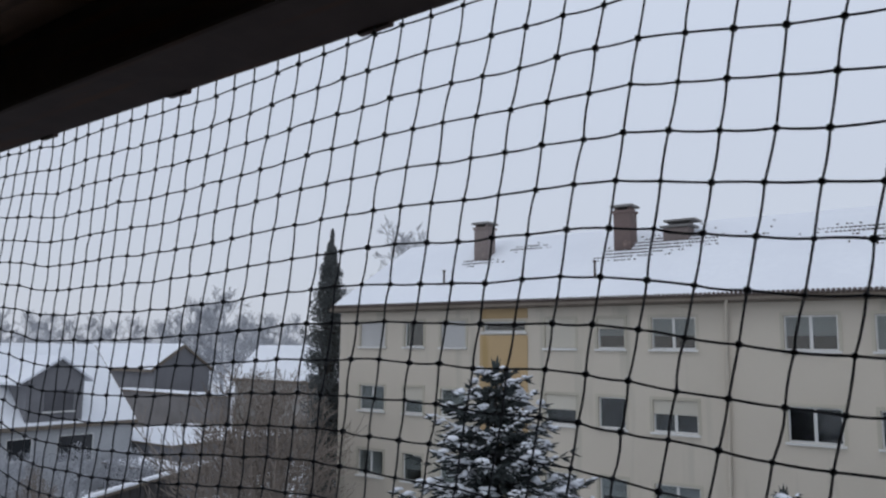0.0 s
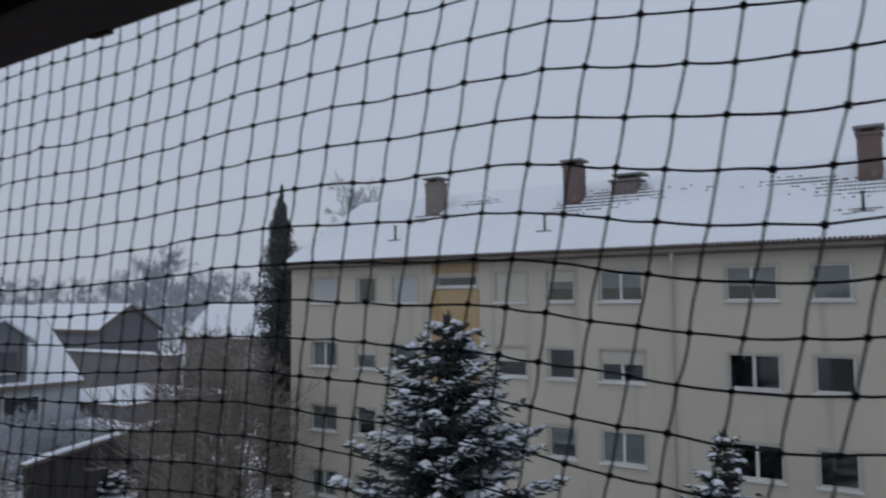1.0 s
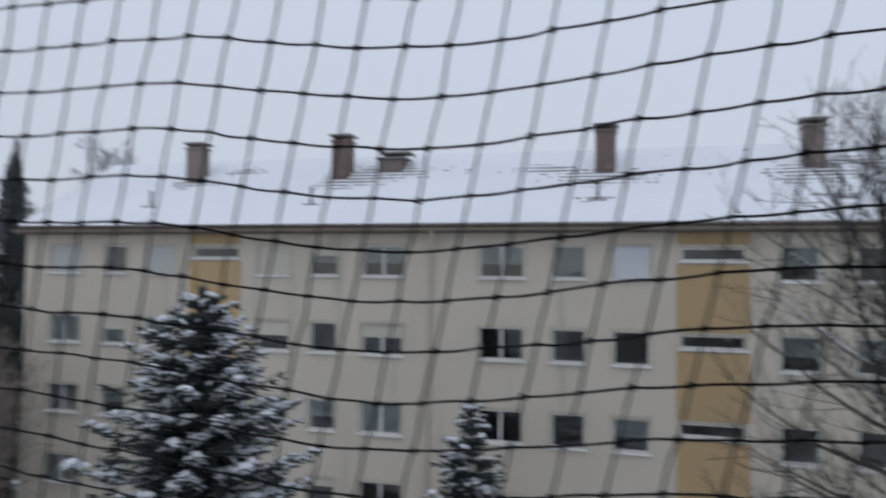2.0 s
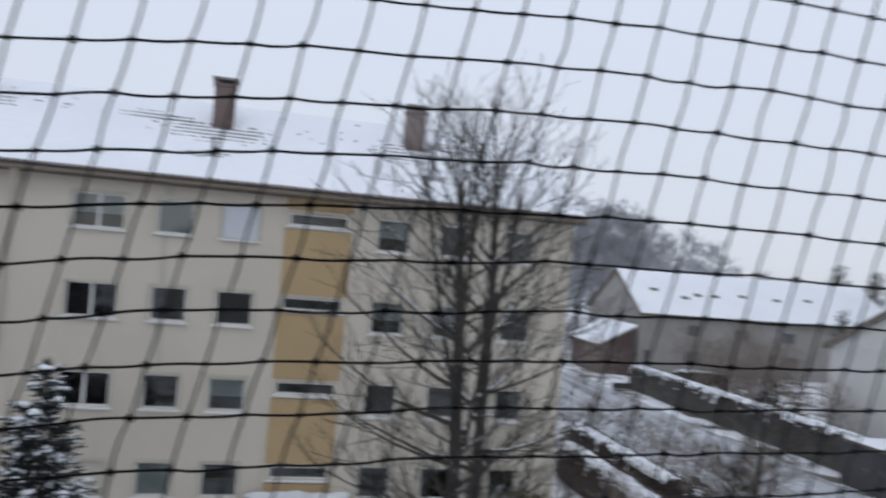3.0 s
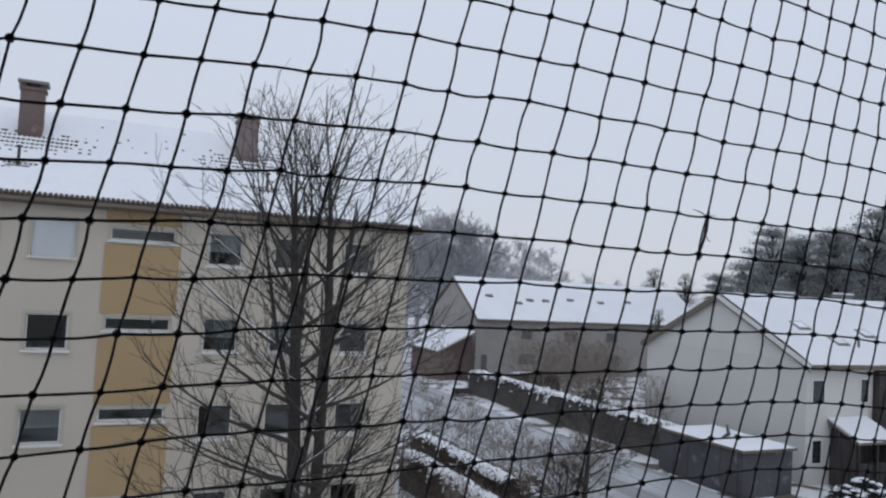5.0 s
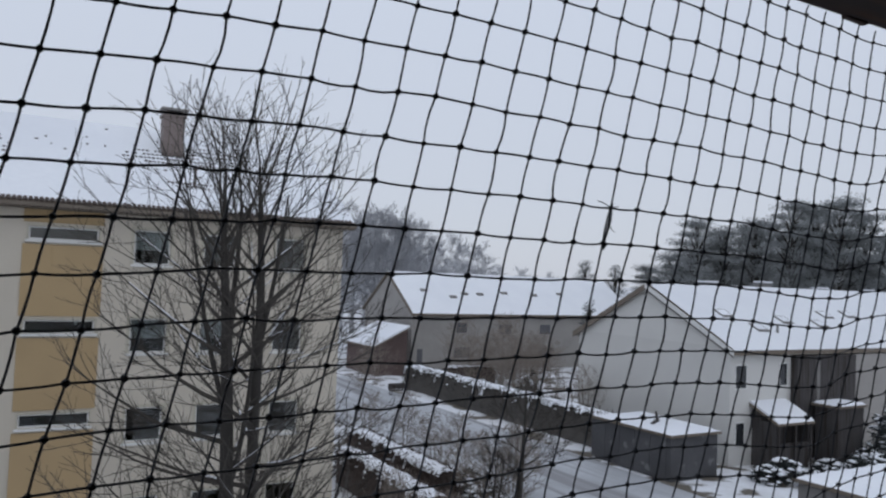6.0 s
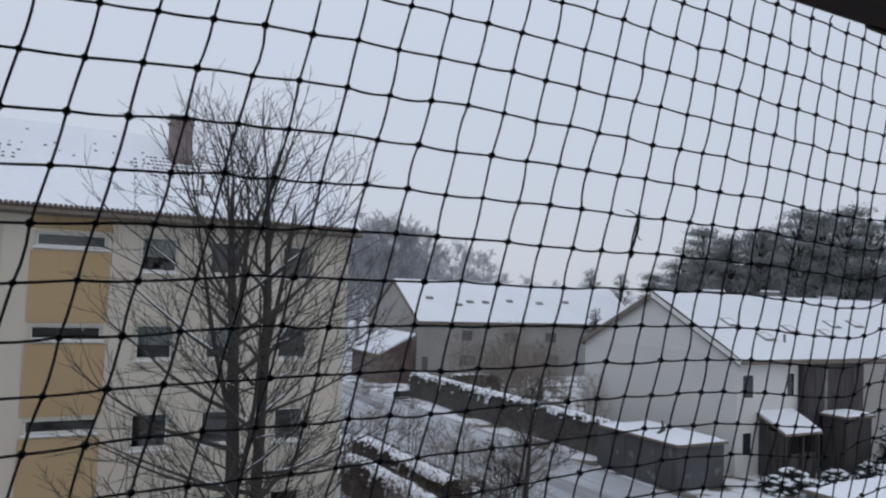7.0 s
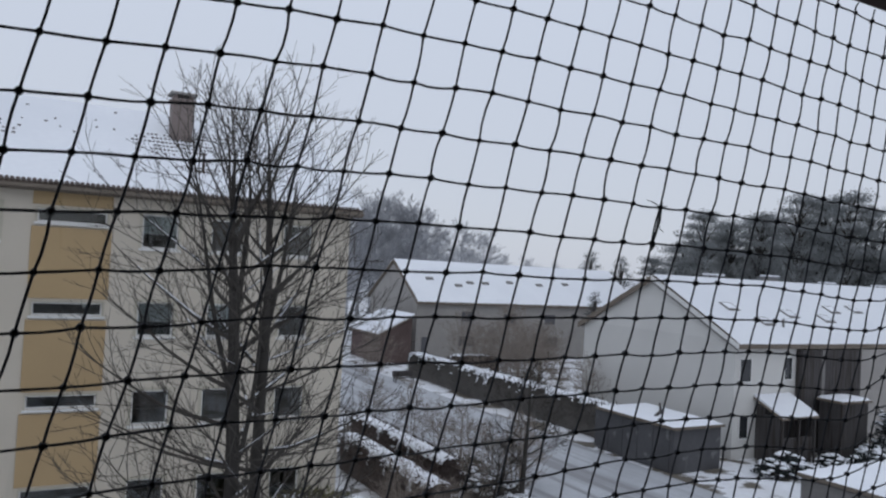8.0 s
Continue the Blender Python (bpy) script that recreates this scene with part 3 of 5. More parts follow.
REAR_CHIMNEYS = [(41.88, 1.5, 9.87), (47.66, 1.3, 10.02), (54.33, 1.3, 9.77), (61.09, 1.3, 9.77)]  # x, width, top
H1 = gable_house("row_house", "white rendered row house with a snow-covered gable roof", 34.25, 62.0, 27.9, 40.3, 6.3, 9.55, "x", RENDER_WHITE,
                 [("s", 34.6, 35.6, 4.05, 5.4), ("s", 38.3, 39.05, 4.1, 5.45), ("s", 34.7, 35.5, 1.0, 2.3)])
for wx0, wx1 in ((39.35, 41.1), (41.4, 44.9)):
    part("timber_front", bmb(wx0, wx1, 27.5, 27.89, 0.0, 5.85), WOOD_DARK, H1, "dark timber-clad front section")
    for i in range(int((wx1 - wx0) / 0.25)):
        part("board", bmb(wx0 + 0.25 * i + 0.01, wx0 + 0.25 * i + 0.235, 27.47, 27.497, 0.05, 5.8), WOOD_DARK, H1)
part("timber_post", bmb(41.12, 41.38, 27.44, 27.89, 0.0, 5.85), CAP, H1)
part("plain_front", bmb(44.92, 61.9, 27.55, 27.89, 0.0, 5.85), BROWN_WALL, H1, "brown-grey rendered front section")
for i, (cx, cw, top) in enumerate(REAR_CHIMNEYS):
    stack = thing("chimney", "low grey chimney behind the row house's ridge under snow", "chimney", "row house chimneys", at=(cx, 36.2, 8.1))
    part("shaft", bmb(-cw * 0.42, cw * 0.42, -0.3, 0.3, -0.2, top - 8.2, bevel=0.02), CAP, stack)
    part("cap", bmb(-cw / 2, cw / 2, -0.4, 0.4, top - 8.2, top - 8.1, bevel=0.02), GREY_WALL, stack)
    part("snow", bmb(-cw / 2 + 0.03, cw / 2 - 0.03, -0.36, 0.36, top - 8.098, top - 7.98, bevel=0.05), SNOW, stack)
bm = bmesh.new()
k1 = (9.55 - 6.3) / 6.2
prism(bm, [(27.5 - 0.02, 6.3 - k1 * 0.42 + 0.1), (34.1, 9.62), (34.1, 9.35), (27.5 - 0.02, 6.3 - k1 * 0.42 - 0.16)], "x", 33.955, 34.005)
part("barge_board", bm, PAINT_WHITE, H1, "white verge board")
for rx, ry in ((37.2, 30.9), (38.6, 29.5), (41.9, 30.3), (44.9, 29.9), (46.9, 30.9), (49.5, 31.0)):
    zz = 9.55 - k1 * (34.1 - ry) + 0.12
    sk = new("skylight", mesh_of("skylight", bmb(-0.5, 0.5, -0.45, 0.45, -0.1, 0.075, bevel=0.015), CAP))
    sk.parent, sk.location, sk.rotation_euler = H1, (rx, ry, zz), (math.atan(k1), 0, 0)
    snow_sk = new("snow_pad", mesh_of("snow_pad", bmb(-0.36, 0.36, -0.26, 0.34, 0.075, 0.105, bevel=0.012), SNOW))
    snow_sk.parent = sk

v, f = [], []
tube(v, f, [(39.6, 29.0, 6.8), (39.6, 29.0, 7.5)], [0.07, 0.07], 8)
part("vent_pipe", data_mesh("vent_pipe", v, f, CAP, True), None, H1)
bm = bmesh.new()
prism(bm, [(40.7, 6.3 - k1 * 0.4 + 0.1), (34.1, 9.60), (34.1, 9.25), (40.7, 6.3 - k1 * 0.4 - 0.25)], "x", 33.955, 34.005)
part("barge_board", bm, FASCIA, H1, "dark verge board of the rear slope")
bm = bmesh.new()
prism(bm, [(27.5, 6.3 - k1 * 0.4 - 0.165), (34.1, 9.34), (34.1, 9.22), (27.5, 6.3 - k1 * 0.4 - 0.285)], "x", 33.965, 34.0)
part("verge_strip", bm, CAP, H1, "dark strip under the verge board")

# faint windows: frames in wall colour and grey panes carry the haze
H2 = gable_house("row_house", "long brown-grey row house with a snowy roof far along the road", 36.0, 66.0, 68.2, 79.8, 6.0, 9.9, "x", BROWN_WALL,
                 [("s", 36.6, 37.4, 0.4, 2.3), ("s", 41.0, 43.0, 1.2, 2.4), ("s", 46.5, 48.3, 3.6, 4.8), ("s", 41.2, 42.6, 3.8, 5.0), ("s", 52.0, 53.6, 3.6, 4.8), ("s", 52.0, 54.0, 1.0, 2.3)], trim=BROWN_WALL, glass=DORMER_PANE)
for rx, ry in ((38.8, 71.2), (41.9, 70.3), (43.6, 70.8), (45.6, 70.8), (49.0, 71.1), (53.0, 70.9), (57.0, 71.2)):
    zz = 9.9 - (3.9 / 5.8) * (74 - ry) + 0.14
    sk = new("skylight", mesh_of("skylight", bmb(-0.42, 0.42, -0.3, 0.1, -0.1, 0.12, bevel=0.02), CAP))
    sk.parent, sk.location, sk.rotation_euler = H2, (rx, ry, zz), (math.atan(0.67), 0, 0)
hut = thing("garden_hut", "red-brown wooden hut under a sloping snowy roof", "hut")
bm = bmesh.new()
prism(bm, [(31.1, -0.1), (34.4, -0.1), (34.4, 4.35), (31.1, 2.75)], "y", 66.0, 73.0)
part("wall", bm, WOOD_RED, hut)
bm = bmesh.new()
prism(bm, [(30.7, 2.58), (34.6, 4.47), (34.6, 4.62), (30.7, 2.73)], "y", 65.7, 73.3)
lid = part("roof", bm, FASCIA, hut)
bm = bmesh.new()
prism(bm, [(30.72, 2.735), (34.55, 4.60), (34.5, 4.76), (32.6, 3.86), (30.76, 2.84)], "y", 65.75, 73.25)
part("snow_cover", bm, SNOW, lid, "snow on the sloping roof")


HL = gable_house("gabled_house", "grey house with a steep snow-covered roof and a dormer", -62.0, -50.0, 12.0, 30.8, 4.5, 9.35, "y", PALE_WALL,
                 [("e", 22.4, 24.0, 2.2, 3.6), ("e", 25.6, 28.0, 1.8, 3.6)], over=0.35)
bm = bmesh.new()
prism(bm, [(23.4, 4.4), (27.05, 4.4), (27.05, 7.35), (25.4, 8.5), (23.4, 7.25)], "x", -55.5, -49.9)
dm = part("dormer", bm, GREY_WALL, HL, "grey gabled dormer")
bm = bmesh.new()
prism(bm, [(22.75, 6.86), (25.4, 8.52), (27.6, 6.98), (27.6, 7.14), (25.4, 8.70), (22.75, 7.02)], "x", -55.5, -49.6)
part("dormer_roof", bm, SNOW, dm, "snow-covered dormer roof")
part("pane", bmb(-49.89, -49.87, 24.5, 26.4, 5.2, 6.5), DORMER_PANE, dm)
part("window_sill", bmb(-49.89, -49.75, 24.4, 26.5, 5.07, 5.17), PAINT_WHITE, dm, "thin white sill with snow")
gable_house("far_house", "dark grey gabled house with a snowy roof", -84.0, -67.0, 43.2, 49.6, 7.3, 9.5, "x", GREY_WALL, [])
gable_house("far_house", "brown house with a snow-covered roof beside the conifer", -58.6, -45.0, 46.3, 52.0, 6.8, 9.45, "x", BROWN_WALL, [])


def flat_shed(name, label, x0, x1, y0, y1, h, mat, door=None, door_mat=None):
    ob = thing(name, label, "shed")
    part("body", bmb(x0, x1, y0, y1, -0.1, h - 0.14), mat, ob)
    part("roof_edge", bmb(x0 - 0.15, x1 + 0.15, y0 - 0.15, y1 + 0.15, h - 0.139, h, bevel=0.02), FASCIA, ob)
    us, vs = np.linspace(x0 - 0.12, x1 + 0.12, 14), np.linspace(y0 - 0.12, y1 + 0.12, 14)
    verts, faces = [], []
    for j, y in enumerate(vs):
        for i, x in enumerate(us):
            edge = i in (0, 13) or j in (0, 13)
            verts.append((x, y, h + (0.01 if edge else 0.13 + 0.03 * noise.noise(Vector((x * 0.7, y * 0.7, 4))))))
    faces = [(j * 14 + i, j * 14 + i + 1, (j + 1) * 14 + i + 1, (j + 1) * 14 + i) for j in range(13) for i in range(13)]
    part("snow_cover", data_mesh("snow_cover", verts, faces, SNOW, True), None, ob, "thick snow on the flat roof")
    for a in np.arange(y0 + 0.3, y1 - 0.3, 1.1):
        part("board", bmb(x0 - 0.03, x0 - 0.002, a, a + 1.06, 0.0, h - 0.2), mat, ob)
    return ob


flat_shed("garage", "dark flat-roofed garage under a snow cover", 28.9, 32.2, 26.9, 32.4, 2.2, GARAGE_WALL)
flat_shed("garden_shed", "narrow brown garden shed with snow on top", 40.6, 43.0, 25.8, 27.2, 3.2, WOOD_DARK)
porch = thing("porch", "dark wooden porch under a sloping snow-covered roof", "porch")
part("back_panel", bmb(36.1, 38.8, 27.3, 27.88, -0.1, 2.9), WOOD_DARK, porch)
part("side_panel", bmb(36.0, 36.08, 26.3, 27.29, -0.1, 2.45), WOOD_DARK, porch)
part("side_panel", bmb(38.72, 38.8, 26.3, 27.29, -0.1, 2.45), WOOD_DARK, porch)
for i in range(9):
    part("board", bmb(36.1 + 0.29 * i, 36.37 + 0.29 * i, 26.25, 26.29, 0.0, 1.35), WOOD_DARK, porch)
for px in (36.0, 37.35, 38.7):
    part("post", bmb(px, px + 0.1, 26.1, 26.2, -0.1, 2.42, bevel=0.008), WOOD_DARK, porch)
bm = bmesh.new()
prism(bm, [(26.05, 2.45), (27.885, 3.3), (27.885, 3.18), (26.05, 2.33)], "x", 35.85, 38.95)
porch_roof = part("roof", bm, FASCIA, porch)
bm = bmesh.new()
prism(bm, [(26.07, 2.462), (26.2, 2.60), (26.95, 2.99), (27.88, 3.42), (27.88, 3.302)], "x", 35.9, 38.9)
part("snow_cover", bm, SNOW, porch_roof, "snow on the porch roof")
flat_shed("garage", "low garage with a snow-covered flat roof near the road", 26.3, 34.0, 14.6, 18.2, 2.5, CAP)
flat_shed("garage", "flat garage with thick snow on the roof", -58.5, -46.5, 31.6, 42.0, 2.7, GREY_WALL)
flat_shed("garage", "low lean-to garage with snow on its flat roof", -49.5, -43.5, 28.6, 31.2, 1.7, GREY_WALL)
flat_shed("annex", "low grey-brown annex with a thin line of snow on its edge", -71.5, -55.0, 41.6, 43.1, 5.2, ANNEX_WALL)

# timber lying on the snowy garage roof
plank = thing("plank", "dark bent plank lying on the snowy garage roof", "plank", at=(30.4, 29.2, 2.33))
v, f = [], []
tube(v, f, [(-0.8, -0.3, 0.0), (0.1, 0.2, 0.08), (0.7, 0.9, 0.35)], [0.09, 0.1, 0.06], 6)
part("board", data_mesh("board", v, f, WOOD_DARK), None, plank)


# ---- hedges ----
def hedge(label, x0, x1, y0, y1, h, mat, seed, snow=True):
    """Dense twiggy block with an uneven outline and a snow cushion on top."""
    g = random.Random(seed)
    ob = thing("hedge", label, "hedge")
    xm, hw = (x0 + x1) / 2, (x1 - x0) / 2
    arc = [(math.copysign(abs(math.cos(a)) ** 0.5, math.cos(a)), abs(math.sin(a)) ** 0.5) for a in np.linspace(0, math.pi, 13)]
    bm = bmesh.new()
    prism(bm, [(xm + c * (hw - 0.15), -0.1 + (h + 0.02) * q) for c, q in arc], "y", y0 + 0.1, y1 - 0.1)
    part("core", bm, mat, ob)
    verts, faces = [], []
    for _ in range(int(min((2 * h + x1 - x0) * (y1 - y0) * 85, 16000))):
        a = g.uniform(0, math.pi)
        q = (math.copysign(abs(math.cos(a)) ** 0.5, math.cos(a)), abs(math.sin(a)) ** 0.5)
        c = Vector((xm + q[0] * hw + g.gauss(0, 0.07), g.uniform(y0, y1), q[1] * h + g.gauss(0, 0.05)))
        if g.random() < 0.12:
            c.y = g.choice((y0, y1)) + g.gauss(0, 0.06)
            c.x, c.z = g.uniform(x0, x1), g.uniform(0, h)
        a = Vector((q[0] + g.gauss(0, 0.9), g.gauss(0, 0.9), q[1] + g.gauss(0, 0.9))).normalized() * g.uniform(0.1, 0.3)
        b = Vector((g.gauss(0, 1), g.gauss(0, 1), g.gauss(0, 1))).normalized() * 0.035
        k = len(verts)
        verts += [tuple(c - b), tuple(c + b), tuple(c + a)]
        faces.append((k, k + 1, k + 2))
    tagged(part("twig_cover", data_mesh("twig_cover", verts, faces, mat), None, ob), kind="stuff")
    if snow:
        cols = 15
        us, vs = list(np.linspace(-0.97, 0.97, cols)), list(np.linspace(y0 - 0.05, y1 + 0.05, int((y1 - y0) / 0.16) + 2))
        verts, faces = [], []
        for y in vs:
            for c in us:
                x = xm + c * hw
                z = h * (1 - abs(c) ** 4) ** 0.25 + 0.10 + 0.07 * noise.noise(Vector((x * 1.6, y * 1.6, seed))) + 0.025 * noise.noise(Vector((x * 5, y * 5, seed)))
                verts.append((x + g.gauss(0, 0.02), y + g.gauss(0, 0.02), z + g.gauss(0, 0.01)))
        for j in range(len(vs) - 1):
            for i in range(cols - 1):
                c = (us[i] + us[i + 1]) / 2
                hold = noise.noise(Vector((xm + c * hw, vs[j], seed)) * 1.7) + 0.7 * noise.noise(Vector((c * hw * 6, vs[j] * 6, seed)))
                if hold > 2.4 * abs(c + 0.1) ** 2 - 1.0:
                    faces.append((j * cols + i, j * cols + i + 1, (j + 1) * cols + i + 1, (j + 1) * cols + i))
        for _ in range(int((y1 - y0) * 5)):
            c = g.uniform(-0.95, 0.95)
            lump(verts, faces, (xm + c * hw, g.uniform(y0, y1), h * (1 - abs(c) ** 4) ** 0.25 + 0.02), g.uniform(0.05, 0.16), g.uniform(0.05, 0.2), g.uniform(0.04, 0.09), g, 0.4)
        part("snow", data_mesh("snow", verts, faces, SNOW, True), None, ob, "uneven snow on the hedge")
    return ob


hedge("long clipped hedge with snow on top beside the road", 30.2, 32.1, 32.7, 58.5, 1.85, HEDGE, 1)
hedge("low brown hedge capped with snow", 13.7, 15.0, 24.3, 33.0, 1.4, HEDGE_RED, 2)
hedge("low copper-brown hedge capped with snow", 16.0, 17.3, 27.5, 37.3, 1.35, HEDGE_RED, 3)
hedge("brown bare hedge in front of the far houses", 33.5, 39.0, 57.0, 58.2, 1.7, HEDGE_RED, 4)
# snow-topped fence made with the shed function, only 12 cm deep
garden_fence = flat_shed("garden_shed", "long dark garden fence with snow along its top", -0.12, 0.0, 0.0, 14.5, 2.7, WOOD_DARK)
garden_fence.location, garden_fence.rotation_euler = (-33.0, 18.0, 0), (0, 0, radians(26.6))
hedge("brown bare hedge across the gardens", -33.0, -26.5, 23.2, 24.6, 2.2, HEDGE, 5)


# ---- trees ----
KIDS = (3, 5)


def branch(verts, faces, g, start, way, length, radius, depth, spread, up, min_r=0.006):
    n = 4
    pts, rad, p, d = [start], [radius], Vector(start), Vector(way).normalized()
    for i in range(n):
        d = (d + Vector((g.gauss(0, 0.075), g.gauss(0, 0.075), g.gauss(up, 0.05)))).normalized()
        p = p + d * length / n
        pts.append(tuple(p))
        rad.append(max(min_r, radius * (1 - 0.72 * (i + 1) / n)))
    tube(verts, faces, pts, rad, 6 if radius > 0.05 else (4 if radius > 0.015 else 3))
    if depth == 0:
        return
    kids = g.randint(*KIDS)
    for k in range(kids):
        t = g.uniform(0.22, 1.0) * n
        i = min(int(t), n - 1)
        q = Vector(pts[i]).lerp(Vector(pts[i + 1]), t - i)
        dd = (Vector(pts[i + 1]) - Vector(pts[i])).normalized()
        side = Vector((g.gauss(0, 1), g.gauss(0, 1), g.gauss(0, 0.5)))
        side = (side - dd * side.dot(dd)).normalized()
        w = dd * math.cos(spread) + side * math.sin(spread)
        branch(verts, faces, g, tuple(q), w, length * g.uniform(0.45, 0.72), max(min_r, rad[i] * g.uniform(0.4, 0.6)), depth - 1, spread, up, min_r)


def bare_tree(label, at, stems, height, mat, seed, limbs=20, depth=3, name="bare_tree", spread=0.75, min_r=0.006, low=0.2, reach=0.32, group="", snowy=False):
    """stems: (dx, dy, top dx, top dy, base radius)."""
    g = random.Random(seed)
    ob = thing(name, label, "tree" if "tree" in name else "shrub", group, at=at)
    cv, cf, sv, sf = [], [], [], []
    for sx_, sy_, tx, ty, r0 in stems:
        v, f = [], []
        pts, rad = [], []
        for i in range(11):
            t = i / 10
            pts.append((sx_ + (tx - sx_) * t + 0.10 * math.sin(3 * t + sx_) * height / 14, sy_ + (ty - sy_) * t + 0.08 * math.sin(4 * t + 1), height * (1 - 0.06 * abs(sx_)) * t - 0.1))
            rad.append(max(0.012, r0 * (1 - t) ** 0.75 + 0.012))
        tube(v, f, pts, rad, 9)
        part("trunk", data_mesh("trunk", v, f, BARK_TRUNK if mat is BARK else mat, True), None, ob)
        for k in range(limbs):
            t = low + (0.97 - low) * (k + g.random() * 0.6) / limbs
            i = min(int(t * 10), 9)
            q = Vector(pts[i]).lerp(Vector(pts[i + 1]), t * 10 - i)
            a = k * 2.4 + g.uniform(-0.4, 0.4)
            rise = 0.12 + 0.55 * t + 2.2 * max(0.0, t - 0.72) * 3
            ln = height * reach * (0.95 - 0.62 * abs(t - 0.42) * 1.6) * g.uniform(0.75, 1.15)
            ln = max(ln, height * 0.16)
            branch(cv, cf, g, tuple(q), (math.cos(a), math.sin(a), rise), ln, max(0.03, rad[i] * 0.40), depth, spread, 0.09, min_r)
            if snowy and k % 2 == 0:
                w = Vector((math.cos(a), math.sin(a), rise)).normalized()
                off = rad[i] * 0.42
                tube(sv, sf, [tuple(q + w * ln * 0.03 + Vector((0, 0, off))), tuple(q + w * ln * 0.15 + Vector((0, 0, off))), tuple(q + w * ln * 0.26 + Vector((0, 0, off * 0.8)))], [0.012, off * 0.75, 0.008], 5)
    part("crown", data_mesh("crown", cv, cf, mat), None, ob, "fine bare twigs")
    if sv:
        tagged(part("snow", data_mesh("snow", sv, sf, SNOW, True), None, ob, "thin snow on the limbs"), kind="stuff")
    return ob


# the tall tree: stems as (x, y, z) bends, first and last radius, number of limbs
STEMS = [
    (((4.58, 16.4, -0.1), (4.55, 16.4, 4.0), (4.38, 16.45, 8.0), (4.24, 16.5, 10.0), (4.2, 16.5, 11.7)), 0.20, 0.014, 34),
    (((5.10, 16.5, -0.1), (5.06, 16.5, 4.0), (5.10, 16.5, 8.4), (5.05, 16.6, 10.4), (4.95, 16.6, 11.9)), 0.165, 0.014, 34),
    (((4.39, 16.46, 7.7), (4.58, 16.7, 9.3), (4.66, 16.8, 10.6), (4.6, 16.8, 11.5)), 0.075, 0.012, 6),
    (((4.54, 16.4, 4.6), (4.76, 16.2, 6.0), (4.86, 16.1, 7.6), (4.80, 16.1, 9.2)), 0.065, 0.012, 7),
    (((5.10, 16.53, 7.6), (5.36, 16.3, 9.5), (5.5, 16.2, 11.0)), 0.065, 0.012, 6),
    (((4.44, 16.44, 6.3), (4.02, 16.6, 8.0), (3.70, 16.7, 9.8), (3.4, 16.7, 11.4)), 0.065, 0.012, 8),
]


def bend(points, n):
    """n + 1 points along a smooth line through the bends."""
    out = []
    for k in range(n + 1):
        t = k / n * (len(points) - 1)
        i = min(int(t), len(points) - 2)
        p = [Vector(points[min(max(i + d, 0), len(points) - 1)]) for d in (-1, 0, 1, 2)]
        u = t - i
        out.append(0.5 * (2 * p[1] + (p[2] - p[0]) * u + (2 * p[0] - 5 * p[1] + 4 * p[2] - p[3]) * u ** 2 + (3 * p[1] - p[0] - 3 * p[2] + p[3]) * u ** 3))
    return out


def shoot(g, start, way, length, r0, r1, n, lift, wander):
    """A shoot that turns slowly upwards."""
    pts, rad, p, d = [Vector(start)], [r0], Vector(start), Vector(way).normalized()
    for i in range(n):
        d = (d + Vector((g.gauss(0, wander), g.gauss(0, wander), lift + g.gauss(0, wander * 0.6)))).normalized()
        p = p + d * length / n
        pts.append(p)
        rad.append(r0 + (r1 - r0) * ((i + 1) / n) ** 0.8)
    return pts, rad


def side_way(g, d, angle, upward):
    side = Vector((g.gauss(0, 1), g.gauss(0, 1), g.gauss(upward, 0.6)))
    side = (side - d * side.dot(d)).normalized()
    return d * math.cos(angle) + side * math.sin(angle)


